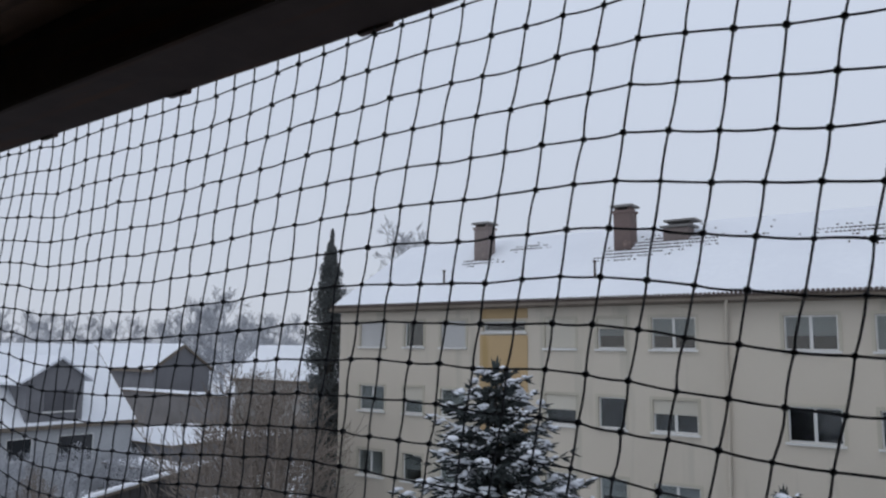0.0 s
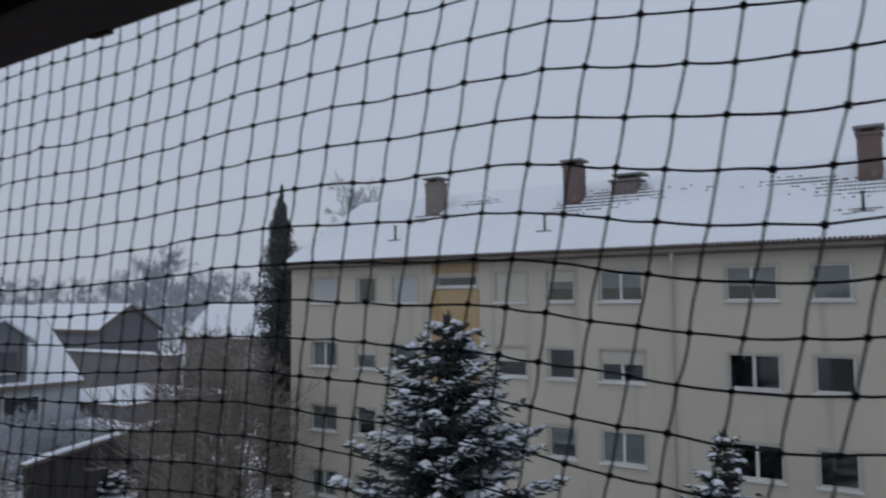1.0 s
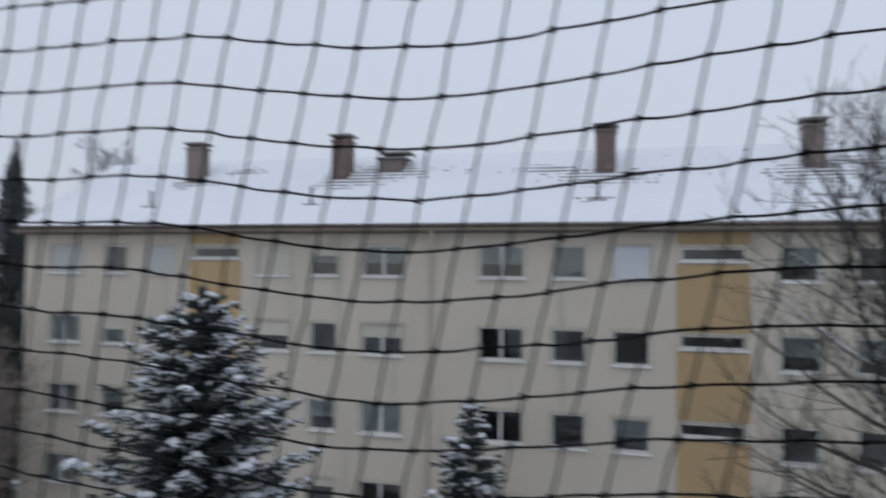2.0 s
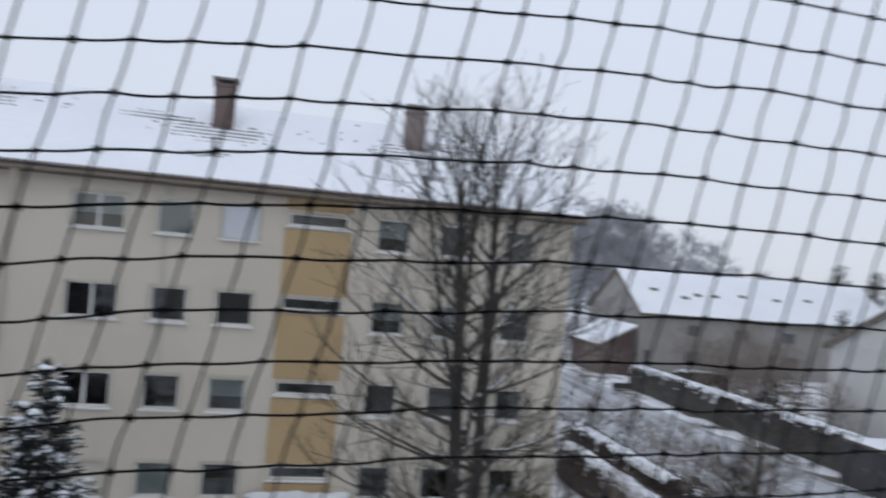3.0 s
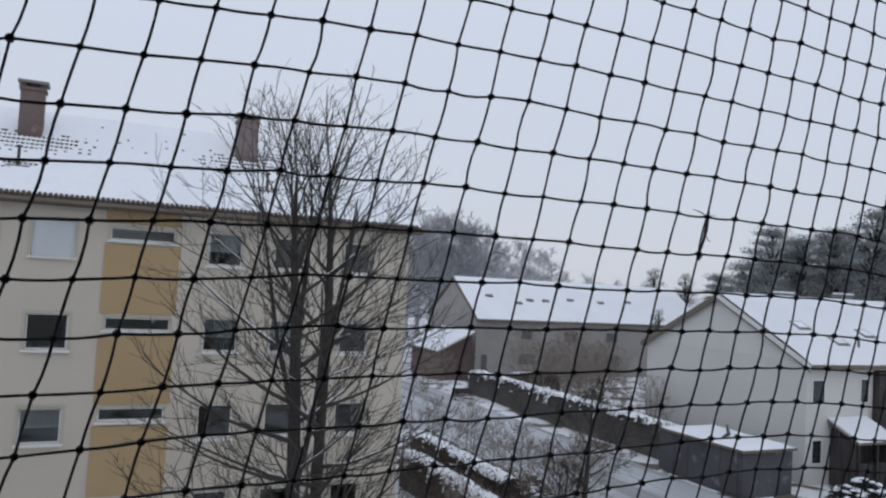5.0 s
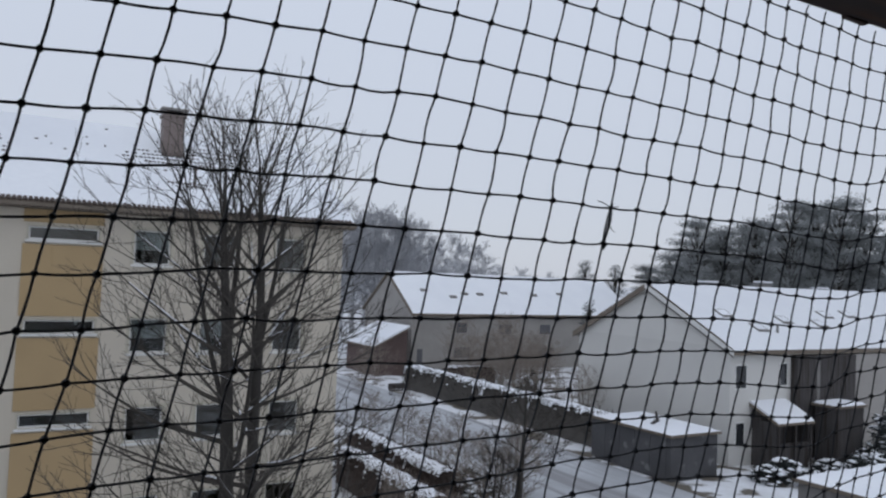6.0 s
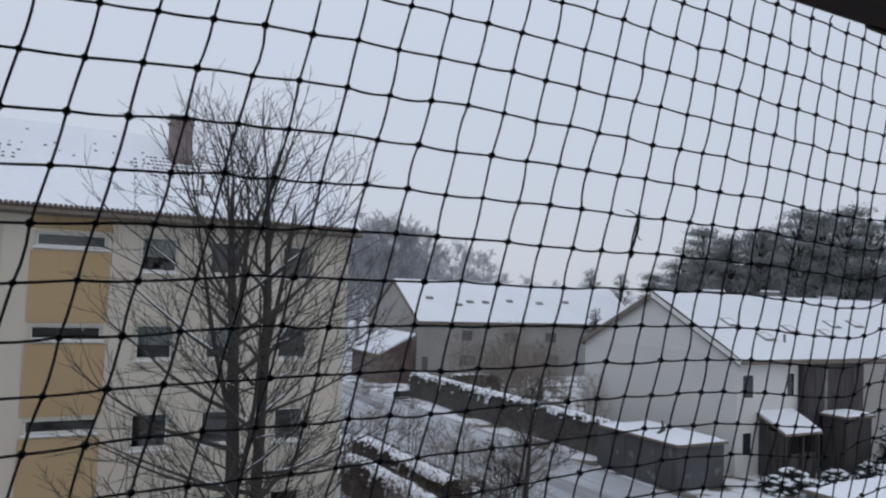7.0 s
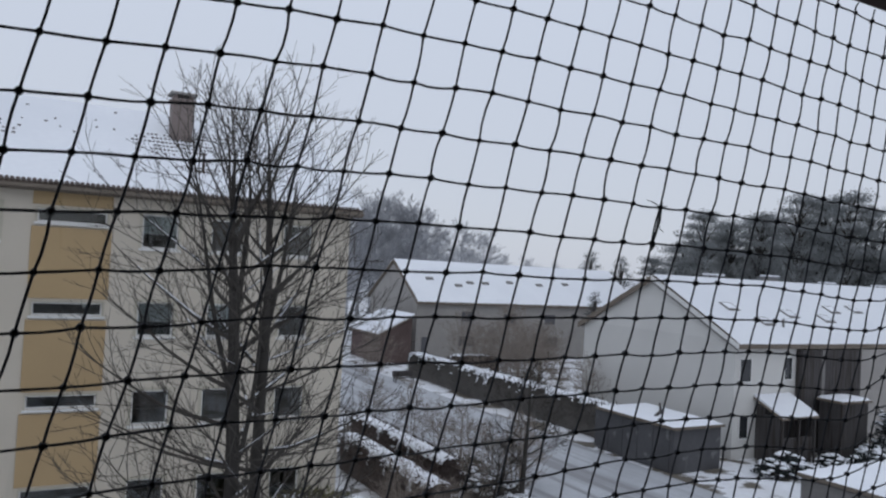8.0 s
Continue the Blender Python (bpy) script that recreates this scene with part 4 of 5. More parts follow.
def upright_tree(label, stems, seed, centre, reach):
    """Several stems, limbs that rise in curves to an egg-shaped outline, side shoots and fine twigs."""
    g = random.Random(seed)
    ob = thing("bare_tree", label, "tree", at=(centre[0], centre[1], 0))
    base = Vector((centre[0], centre[1], 0))
    tv, tf, sv, sf = [], [], [], []
    for bends, r0, r1, limbs in stems:
        line = bend([Vector(p) - base for p in bends], 16)
        rad = [r1 + (r0 - r1) * (1 - k / 16) ** 0.85 for k in range(17)]
        v, f = [], []
        tube(v, f, [tuple(p) for p in line], rad, 10)
        part("trunk" if r0 > 0.1 else "stem", data_mesh("trunk", v, f, BARK_TRUNK, True), None, ob)
        first = 0.17 if r0 > 0.1 else 0.12
        for k in range(limbs):
            t = first + (0.99 - first) * ((k + g.random() * 0.7) / limbs) ** 1.45
            i = min(int(t * 16), 15)
            q = line[i].lerp(line[i + 1], t * 16 - i)
            az = k * 2.4 + g.uniform(-0.5, 0.5)
            lean = radians(np.interp(q.z, [2, 6, 8.5, 11.8], [70, 72, 60, 26]) + g.gauss(0, 8))
            way = Vector((math.cos(az) * math.sin(lean), math.sin(az) * math.sin(lean), math.cos(lean)))
            room = float(np.interp(q.z + 1.0, *reach)) - q.xy.dot(way.xy.normalized())
            length = min(4.0, max(0.6, room / math.sin(lean) * 1.08), (13.75 - q.z) * 1.0) * g.uniform(0.72, 1.08)
            lr = max(0.013, min(rad[i] * 0.45, 0.010 + 0.013 * length))
            pts, lrad = shoot(g, q, way, length, lr, 0.007, 7, 0.055 if q.z < 8.5 else 0.045, 0.075)
            v, f = [], []
            tube(v, f, [tuple(p) for p in pts], lrad, 6)
            part("limb", data_mesh("limb", v, f, BARK, True), None, ob)
            if q.z < 9 and g.random() < 0.5:
                m = g.randint(2, 5)
                tube(sv, sf, [tuple(p + Vector((0, 0, r * 0.85))) for p, r in zip(pts[1:m + 1], lrad[1:m + 1])], [r * 0.6 + 0.002 for r in lrad[1:m + 1]], 5)
            n = max(3, int(length / (0.25 if q.z < 7.5 else 0.46)))
            for j in range(n):
                u = (0.16 + 0.84 * (j + g.random() * 0.6) / n) * 7
                e = min(int(u), 6)
                d = (pts[e + 1] - pts[e]).normalized()
                start = pts[e].lerp(pts[e + 1], min(u - e, 1.0))
                ln = min(1.5, (0.5 * (1 - u / 7) + 0.2) * length * g.uniform(0.6, 1.15) + 0.12)
                sp, sr = shoot(g, start, side_way(g, d, radians(g.uniform(28, 52)), 0.35), ln, max(0.0075, min(0.013, lrad[e] * 0.6)), 0.0055, 4, 0.06, 0.07)
                tube(tv, tf, [tuple(p) for p in sp], sr, 4)
                for w in range(max(1, int(ln / 0.24))):
                    u2 = g.uniform(0.15, 1.0) * 4
                    e2 = min(int(u2), 3)
                    d2 = (sp[e2 + 1] - sp[e2]).normalized()
                    fp, fr = shoot(g, sp[e2].lerp(sp[e2 + 1], u2 - e2), side_way(g, d2, radians(g.uniform(25, 50)), 0.3), g.uniform(0.16, 0.5), 0.0055, 0.004, 2, 0.08, 0.06)
                    tube(tv, tf, [tuple(p) for p in fp], fr, 3)
    tagged(part("crown", data_mesh("crown", tv, tf, BARK), None, ob, "fine bare twigs"), kind="stuff")
    tagged(part("snow", data_mesh("snow", sv, sf, SNOW, True), None, ob, "thin snow on the limbs"), kind="stuff")
    return ob


upright_tree("tall two-stemmed leafless tree in front of the building", STEMS, 5, (4.38, 16.45), ([2, 4, 6, 8, 10, 12, 13.5, 14.6], [2.6, 3.2, 3.4, 3.4, 3.0, 2.0, 1.3, 0.6]))
bare_tree("small leafless tree beside the road", (18.2, 24.6, 0), [(0, 0, 0.15, 0.1, 0.12)], 5.2, BARK, 8, limbs=12, depth=3, reach=0.42, low=0.3)
bare_tree("leafless dark shrub by the road", (16.6, 24.2, 0), [(0, 0, 0.1, 0, 0.05), (0.3, 0.2, 0.6, 0.2, 0.04)], 2.6, BARK, 9, limbs=8, depth=3, name="bare_shrub", reach=0.5, low=0.05)


def conifer(label, at, height, base_r, shape, mat, seed, whorls, per, snow, name="spruce_tree", fine=1.0):
    """Tapered trunk, drooping whorls of needle sprays, and snow cushions on them. shape: exponent of the outline."""
    g = random.Random(seed)
    ob = thing(name, label, "tree", at=at)
    v, f = [], []
    tube(v, f, [(0, 0, -0.1), (0.03, 0, height * 0.5), (0, 0, height)], [height * 0.02, height * 0.012, 0.01], 8)
    part("trunk", data_mesh("trunk", v, f, BARK), None, ob)
    nv, nf, sv, sf = [], [], [], []

    def spray(nv, nf, p, d, ln, w):
        d = d.normalized()
        s = d.cross(Vector((0, 0, 1)))
        s = s.normalized() if s.length > 1e-3 else Vector((1, 0, 0))
        u = s.cross(d)
        k = len(nv)
        a = Vector(p)
        m = a + d * ln * 0.45
        nv.extend(tuple(q) for q in (a, m + s * w, m + u * w * 0.7, m - s * w, m - u * w * 0.7, a + d * ln))
        for i in range(4):
            j = (i + 1) % 4
            nf.extend(((k, k + 1 + j, k + 1 + i), (k + 5, k + 1 + i, k + 1 + j)))

    for i in range(whorls):
        t = (i + 0.5) / whorls
        z = height * (0.06 + 0.93 * t)
        r = base_r * (1 - t) ** shape + 0.10
        n = max(4, int(per * (0.45 + 0.55 * (1 - t))))
        for b in range(n):
            az = 2 * math.pi * (b + g.random() * 0.8) / n + i * 1.3
            out = r * g.uniform(0.5, 1.15)
            way = Vector((math.cos(az), math.sin(az), 0))
            rise = 0.35 * t - 0.12 + g.uniform(-0.12, 0.12)
            zj = z + g.uniform(-0.12, 0.12)
            steps = max(2, int(out / (0.2 * fine)))
            white = g.random() < 0.75
            for _ in range(3):
                spray(nv, nf, Vector((0, 0, zj)) + way * out * g.uniform(0.05, 0.5), way + Vector((g.gauss(0, 0.6), g.gauss(0, 0.6), g.gauss(0, 0.5))), 0.5 * min(1.0, out) * fine, 0.09 * fine)
            for k in range(steps):
                q = (k + 0.6) / steps
                p = Vector((0, 0, zj)) + way * out * q + Vector((0, 0, out * (rise * q + 0.30 * q * q - 0.18 * q)))
                side = way.cross(Vector((0, 0, 1)))
                w = (0.30 * (1 - q) + 0.10) * min(1.0, out) * fine
                for s in (-1.2, -0.6, 0, 0.6, 1.2):
                    d = way * 0.8 + side * s * g.uniform(0.4, 1.1) + Vector((0, 0, g.uniform(-0.35, 0.45)))
                    ln, wd = (w + 0.15 * fine) * g.uniform(0.7, 1.25), 0.034 * fine
                    spray(nv, nf, p, d, ln, wd)
                    if white and g.random() < snow * (0.3 + 0.5 * q):
                        spray(sv, sf, p + d.normalized() * ln * 0.02 + Vector((0, 0, 0.03 * fine)), d, ln * g.uniform(0.6, 1.0), wd * g.uniform(1.0, 1.9))
                if white and q > 0.35 and g.random() < snow * 0.62:
                    lump(sv, sf, (p.x, p.y, p.z + 0.06), g.uniform(0.06, 0.19), g.uniform(0.06, 0.19), g.uniform(0.04, 0.10), g, 0.4)
    for k in range(7):
        a = k * 2.4
        spray(nv, nf, (0, 0, height - 0.3 + 0.02 * k), Vector((0.25 * math.cos(a), 0.25 * math.sin(a), 1)), 0.45, 0.05)
    part("needles", data_mesh("needles", nv, nf, mat), None, ob)
    if sv:
        tagged(part("snow", data_mesh("snow", sv, sf, SNOW, True), None, ob, "clumps of snow on the branches"), kind="stuff")
    return ob


conifer("blue-green spruce with snow on its branches", (-8.75, 13.45, 0), 9.05, 3.5, 0.62, SPRUCE, 21, 29, 21, 0.85, fine=0.95)
conifer("small snow-laden conifer before the row house", (42.9, 24.2, 0), 3.7, 1.3, 0.6, SPRUCE, 61, 16, 12, 0.95)
conifer("smaller spruce dusted with snow near the facade", (-4.65, 19.4, 0), 6.15, 1.5, 0.58, SPRUCE, 22, 24, 13, 0.75)


def crown_tree(label, at, height, blobs, leaf, mat, seed, name="pine_tree", group="", per=420, tight=1.5):
    """A tall trunk with limbs and an uneven crown of small needle tufts. blobs: (dx, dy, z, rx, ry, rz)."""
    g = random.Random(seed)
    ob = thing(name, label, "tree", group, at=at)
    v, f = [], []
    tube(v, f, [(0, 0, -0.2), (0.1, 0, height * 0.5), (0.2, 0.1, height * 0.93)], [0.32, 0.22, 0.06], 8)
    for bx, by, bz, *_ in blobs:
        z0 = max(height * 0.4, bz - 2.5)
        tube(v, f, [(0.1, 0, z0), (bx * 0.5, by * 0.5, (z0 + bz) / 2 + 0.3), (bx, by, bz)], [0.12, 0.08, 0.03], 5)
    part("trunk", data_mesh("trunk", v, f, BARK), None, ob)
    v, f = [], []
    for bx, by, bz, rx, ry, rz in blobs:
        for _ in range(per):
            d = Vector((g.gauss(0, 0.6), g.gauss(0, 0.6), g.gauss(0, 0.6)))
            d *= min(1.0, tight / max(d.length, 1e-6))
            c = Vector((bx + d.x * rx, by + d.y * ry, bz + d.z * rz))
            k = len(v)
            a = Vector((g.gauss(0, 1), g.gauss(0, 1), g.gauss(0.4, 0.8))).normalized() * leaf
            b = a.cross(Vector((g.gauss(0, 1), g.gauss(0, 1), g.gauss(0, 1)))).normalized() * leaf * 0.55
            v += [tuple(c - a * 0.4 - b), tuple(c - a * 0.4 + b), tuple(c + a), tuple(c + a * 0.2 + b.cross(a).normalized() * leaf * 0.5)]
            f += [(k, k + 1, k + 2), (k, k + 3, k + 2), (k + 1, k + 3, k + 2)]
    part("crown", data_mesh("crown", v, f, mat), None, ob)
    return ob


column_rng = random.Random(23)
column = []
for k in range(64):
    z = 14.55 - 0.215 * k
    r = min(0.92, 0.10 + 0.042 * k)
    a = k * 2.4
    column.append((r * 0.55 * math.cos(a), r * 0.55 * math.sin(a), z + column_rng.gauss(0, 0.08), r * column_rng.uniform(0.5, 0.8), r * column_rng.uniform(0.5, 0.8), 0.36))
crown_tree("tall narrow dark conifer beside the building's end", (-26.55, 26.35, 0), 14.75, column, 0.075, CYPRESS, 23, name="columnar_conifer", per=480, tight=1.3)

g = random.Random(77)
for i, (az, dist, top) in enumerate(((46.9, 96, 14.0), (48.3, 92, 17.5), (50.2, 95, 16.9), (52.1, 92, 17.6), (54.5, 90, 19.4), (56.0, 93, 19.2), (57.4, 90, 19.7), (58.8, 92, 18.4), (60.6, 88, 15.8), (62.5, 90, 17.0), (64.5, 90, 17.0))):
    x, y = dist * math.sin(radians(az)), dist * math.cos(radians(az))
    blobs = [(g.gauss(0, 0.5), g.gauss(0, 0.5), top - 0.5, 1.5, 1.5, 0.5), (g.gauss(0, 0.8), g.gauss(0, 0.8), top - 0.8, 1.4, 1.4, 0.5)]
    for tier in range(5):
        out = (0.85, 1.5, 1.9, 2.1, 2.2)[tier]
        for k in range(3 + tier // 2):
            a = 2.1 * k + 1.3 * tier + g.uniform(-0.4, 0.4)
            r = out * g.uniform(0.6, 1.15)
            blobs.append((r * math.cos(a), r * math.sin(a), top - 0.9 - 0.95 * tier + g.uniform(-0.3, 0.3), g.uniform(0.85, 1.4), g.uniform(0.85, 1.4), g.uniform(0.24, 0.4)))
    for k in range(20):
        a = k * 2.4 + g.random()
        r = 2.4 * math.sqrt(g.random())
        blobs.append((r * math.cos(a), r * math.sin(a), top - 5.2 - 0.22 * k, g.uniform(0.9, 1.5), g.uniform(0.9, 1.5), g.uniform(0.4, 0.7)))
    pine = crown_tree("dark green pine greyed by haze, with a broad layered crown", (x, y, 0), top, blobs, 0.125, PINE_HAZED, 100 + i, group="pines behind the row house", per=250)
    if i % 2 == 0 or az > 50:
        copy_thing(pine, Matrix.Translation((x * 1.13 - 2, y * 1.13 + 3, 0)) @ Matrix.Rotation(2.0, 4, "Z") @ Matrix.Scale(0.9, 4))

# far leafless trees, built once and repeated; haze is mixed into their colour
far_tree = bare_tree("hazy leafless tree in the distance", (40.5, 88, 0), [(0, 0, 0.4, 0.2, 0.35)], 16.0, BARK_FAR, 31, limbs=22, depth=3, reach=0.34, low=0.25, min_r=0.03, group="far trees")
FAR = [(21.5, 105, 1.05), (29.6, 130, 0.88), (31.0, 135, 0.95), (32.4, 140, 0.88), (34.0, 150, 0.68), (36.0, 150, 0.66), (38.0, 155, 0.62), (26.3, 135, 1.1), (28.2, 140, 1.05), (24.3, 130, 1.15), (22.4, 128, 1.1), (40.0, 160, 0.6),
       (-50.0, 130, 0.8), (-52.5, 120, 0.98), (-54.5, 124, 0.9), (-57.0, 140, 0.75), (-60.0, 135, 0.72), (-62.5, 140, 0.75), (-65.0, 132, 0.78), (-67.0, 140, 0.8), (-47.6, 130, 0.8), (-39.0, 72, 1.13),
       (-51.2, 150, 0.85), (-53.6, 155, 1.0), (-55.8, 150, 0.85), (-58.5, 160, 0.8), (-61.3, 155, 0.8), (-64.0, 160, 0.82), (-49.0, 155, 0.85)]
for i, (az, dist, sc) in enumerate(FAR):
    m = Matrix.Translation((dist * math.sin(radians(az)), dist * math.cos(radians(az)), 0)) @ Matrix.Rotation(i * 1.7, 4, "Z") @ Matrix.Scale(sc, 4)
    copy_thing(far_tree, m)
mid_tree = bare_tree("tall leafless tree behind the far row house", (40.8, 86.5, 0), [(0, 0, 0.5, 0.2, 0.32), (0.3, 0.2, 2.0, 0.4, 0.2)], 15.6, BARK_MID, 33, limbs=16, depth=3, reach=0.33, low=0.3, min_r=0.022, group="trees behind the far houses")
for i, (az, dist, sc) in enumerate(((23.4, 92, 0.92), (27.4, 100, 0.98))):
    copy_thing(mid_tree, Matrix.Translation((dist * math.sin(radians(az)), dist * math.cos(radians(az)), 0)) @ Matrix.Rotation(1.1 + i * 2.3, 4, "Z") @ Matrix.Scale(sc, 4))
small_blobs = [(0.9 * math.cos(2.4 * k) * min(1, 0.25 + 0.12 * k), 0.9 * math.sin(2.4 * k) * min(1, 0.25 + 0.12 * k), 10.3 - 0.36 * k, 0.55, 0.55, 0.4) for k in range(12)]
small_pine = crown_tree("small distant pine between the roofs", (72.5, 84.9, 0), 12.6, [(x * 1.3, y * 1.3, z + 2.2, 0.6, 0.6, 0.35) for x, y, z, *_ in small_blobs], 0.13, PINE_HAZED, 41, name="small_pine_tree", per=80)
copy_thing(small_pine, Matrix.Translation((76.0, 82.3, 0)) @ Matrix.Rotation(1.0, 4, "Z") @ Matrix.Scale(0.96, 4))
crown_tree("thin young conifer before the far row house", (54.6, 63.0, 0), 7.6, [(x * 0.8, y * 0.8, z - 2.9, 0.4, 0.4, 0.3) for x, y, z, *_ in small_blobs], 0.12, CYPRESS, 42, name="young_conifer", per=45)

# brown shrubs in the gardens
shrub = bare_tree("tall brown leafless shrub in the garden", (-24.2, 19.3, 0), [(0, 0, -0.5, 0.2, 0.07), (0.4, 0.2, 0.8, 0.5, 0.07), (-0.4, -0.2, -1.2, 0.1, 0.06)], 7.4, BARK_BROWN, 51, limbs=15, depth=2, name="bare_shrub", reach=0.42, low=0.06, min_r=0.013, group="garden shrubs")
for i, (x, y, sc) in enumerate(((-21.9, 18.3, 0.95), (-25.4, 22.6, 1.05), (-23.2, 20.4, 1.0), (-28.2, 22.2, 0.5), (-26.6, 20.8, 0.8), (-32.5, 16.5, 0.36), (-37.0, 18.5, 0.34), (-40.0, 19.5, 0.36), (-43.0, 21.0, 0.36), (-36.0, 15.5, 0.3), (11.9, 22.6, 0.45), (12.6, 20.8, 0.4), (18.0, 29.2, 0.5), (18.3, 31.5, 0.45), (18.6, 35.0, 0.5), (17.9, 38.5, 0.45), (35.5, 50.0, 0.55), (38.0, 53.0, 0.6), (41.5, 55.5, 0.6), (44.0, 58.5, 0.65), (40.0, 60.0, 0.6), (47.0, 60.0, 0.6), (36.5, 45.5, 0.45), (33.4, 38.6, 0.6), (34.6, 47.5, 0.75), (37.5, 49.5, 0.8), (36.0, 58.0, 0.85), (39.5, 57.0, 0.9), (43.0, 61.5, 0.9), (33.6, 52.5, 0.7), (19.4, 26.3, 0.5), (20.3, 28.0, 0.45), (16.8, 25.4, 0.5), (28.6, 60.5, 0.6), (26.2, 58.0, 0.5))):
    copy_thing(shrub, Matrix.Translation((x, y, 0)) @ Matrix.Rotation(i * 1.9, 4, "Z") @ Matrix.Scale(sc * (0.82 if x > 0 else 0.95), 4))


frosted = bare_tree("low leafless garden shrub dusted with frost", (-38.5, 24.0, 0), [(0, 0, -0.4, 0.2, 0.05), (0.3, 0.2, 0.7, 0.4, 0.05), (-0.3, -0.2, -0.9, 0.1, 0.04)], 2.9, BARK_FAR, 57, limbs=12, depth=2, name="bare_shrub", reach=0.5, low=0.06, min_r=0.012, group="frosted shrubs", snowy=True)
for i, (x, y, sc) in enumerate(((-41.5, 26.0, 1.0), (-44.0, 24.0, 1.1), (-46.5, 27.5, 0.9), (-40.5, 21.5, 1.0), (-43.5, 19.5, 1.1), (-47.0, 22.0, 1.0), (-36.5, 26.5, 0.9), (-38.0, 29.5, 1.0), (-34.8, 15.8, 0.8))):
    copy_thing(frosted, Matrix.Translation((x, y, 0)) @ Matrix.Rotation(i * 2.1, 4, "Z") @ Matrix.Scale(sc, 4))


OLIVE = material("olive_leaves", (0.13, 0.125, 0.06), 0.85, (0.085, 0.08, 0.04), 0.0, 6.0)


def snowy_bush(at, r, seed, leaf=SPRUCE, label="low dark bush under clumps of snow", white=34):
    g = random.Random(seed)
    ob = thing("snowy_bush" if white > 8 else "evergreen_bush", label, "bush", "snowy bushes" if white > 8 else "", at=at)
    v, f = [], []
    for _ in range(int(700 * max(1.0, r * r))):
        d = Vector((g.gauss(0, 1), g.gauss(0, 1), abs(g.gauss(0, 1)))).normalized() * g.uniform(0.5, 1.05)
        c = Vector((d.x * r, d.y * r, d.z * r * 0.8))
        a = (d + Vector((g.gauss(0, 0.6), g.gauss(0, 0.6), g.gauss(0, 0.6)))).normalized() * 0.16
        b = a.cross(Vector((g.gauss(0, 1), g.gauss(0, 1), g.gauss(0, 1)))).normalized() * 0.06
        k = len(v)
        v += [tuple(c - b), tuple(c + b), tuple(c + a)]
        f.append((k, k + 1, k + 2))
    part("leaves", data_mesh("leaves", v, f, leaf), None, ob)
    v, f = [], []
    for _ in range(white):
        d = Vector((g.gauss(0, 1), g.gauss(0, 1), abs(g.gauss(0.8, 0.6)))).normalized()
        lump(v, f, (d.x * r * 0.95, d.y * r * 0.95, d.z * r * 0.8), g.uniform(0.12, 0.32) * r, g.uniform(0.12, 0.32) * r, 0.1 * r, g, 0.5)
    tagged(part("snow", data_mesh("snow", v, f, SNOW, True), None, ob), kind="stuff")


for i, (x, y, r) in enumerate(((33.8, 25.0, 0.9), (35.4, 25.3, 1.05), (35.3, 23.6, 0.8), (38.6, 24.9, 0.8), (37.0, 23.2, 0.9), (34.3, 22.6, 0.7), (39.5, 23.6, 1.1), (41.2, 24.2, 1.2), (43.0, 25.2, 1.1), (19.4, 30.5, 0.7), (18.2, 27.4, 0.8), (17.8, 33.0, 0.7), (-36.0, 24.0, 1.2), (-39.5, 25.0, 1.1), (-43.0, 24.0, 1.2), (-44.0, 28.0, 1.2), (36.0, 55.0, 1.1), (40.0, 54.0, 1.2), (33.6, 48.0, 0.9), (34.0, 43.0, 0.9))):
    snowy_bush((x, y, 0), r, 200 + i)
for i, (x, y, r) in enumerate(((17.6, 24.2, 1.1), (18.4, 25.8, 0.9), (17.9, 28.6, 1.1), (18.3, 31.0, 1.0), (18.0, 34.2, 1.1), (18.4, 36.8, 0.9), (15.0, 23.6, 1.0), (16.2, 22.0, 1.1), (15.5, 26.6, 0.6), (15.5, 29.6, 0.5), (15.6, 33.6, 0.7))):
    snowy_bush((x, y, -0.1), r, 320 + i, HEDGE, "low brown scrub dusted with snow", 20)
snowy_bush((8.9, 22.9, 0.25), 2.3, 300, OLIVE, "olive-green evergreen bush at the building's corner", 5)
ball = thing("ball_lamp", "small white globe lamp behind the stair window", "lamp", at=(2.15, 25.62, 7.63))
v, f = [], []
lump(v, f, (0, 0, 0), 0.07, 0.07, 0.07, random.Random(2), 1.0)
part("globe", data_mesh("globe", v, f, PAINT_WHITE, True), None, ball)
v, f = [], []
tube(v, f, [(0, 0, 0.05), (0, 0, 0.95)], [0.008, 0.008], 5)
part("stem", data_mesh("stem", v, f, PAINT_WHITE), None, ball)
bench = thing("garden_bench", "small dark bench standing in the snow", "bench", at=(27.9, 54.4, 0))
part("seat", bmb(-0.9, 0.9, -0.25, 0.25, 0.42, 0.48, bevel=0.01), WOOD_DARK, bench)
part("backrest", bmb(-0.9, 0.9, 0.25, 0.30, 0.5, 0.95, bevel=0.01), WOOD_DARK, bench)
for lx in (-0.8, 0.75):
    for ly in (-0.22, 0.18):
        part("leg", bmb(lx, lx + 0.06, ly, ly + 0.06, 0, 0.42), WOOD_DARK, bench)

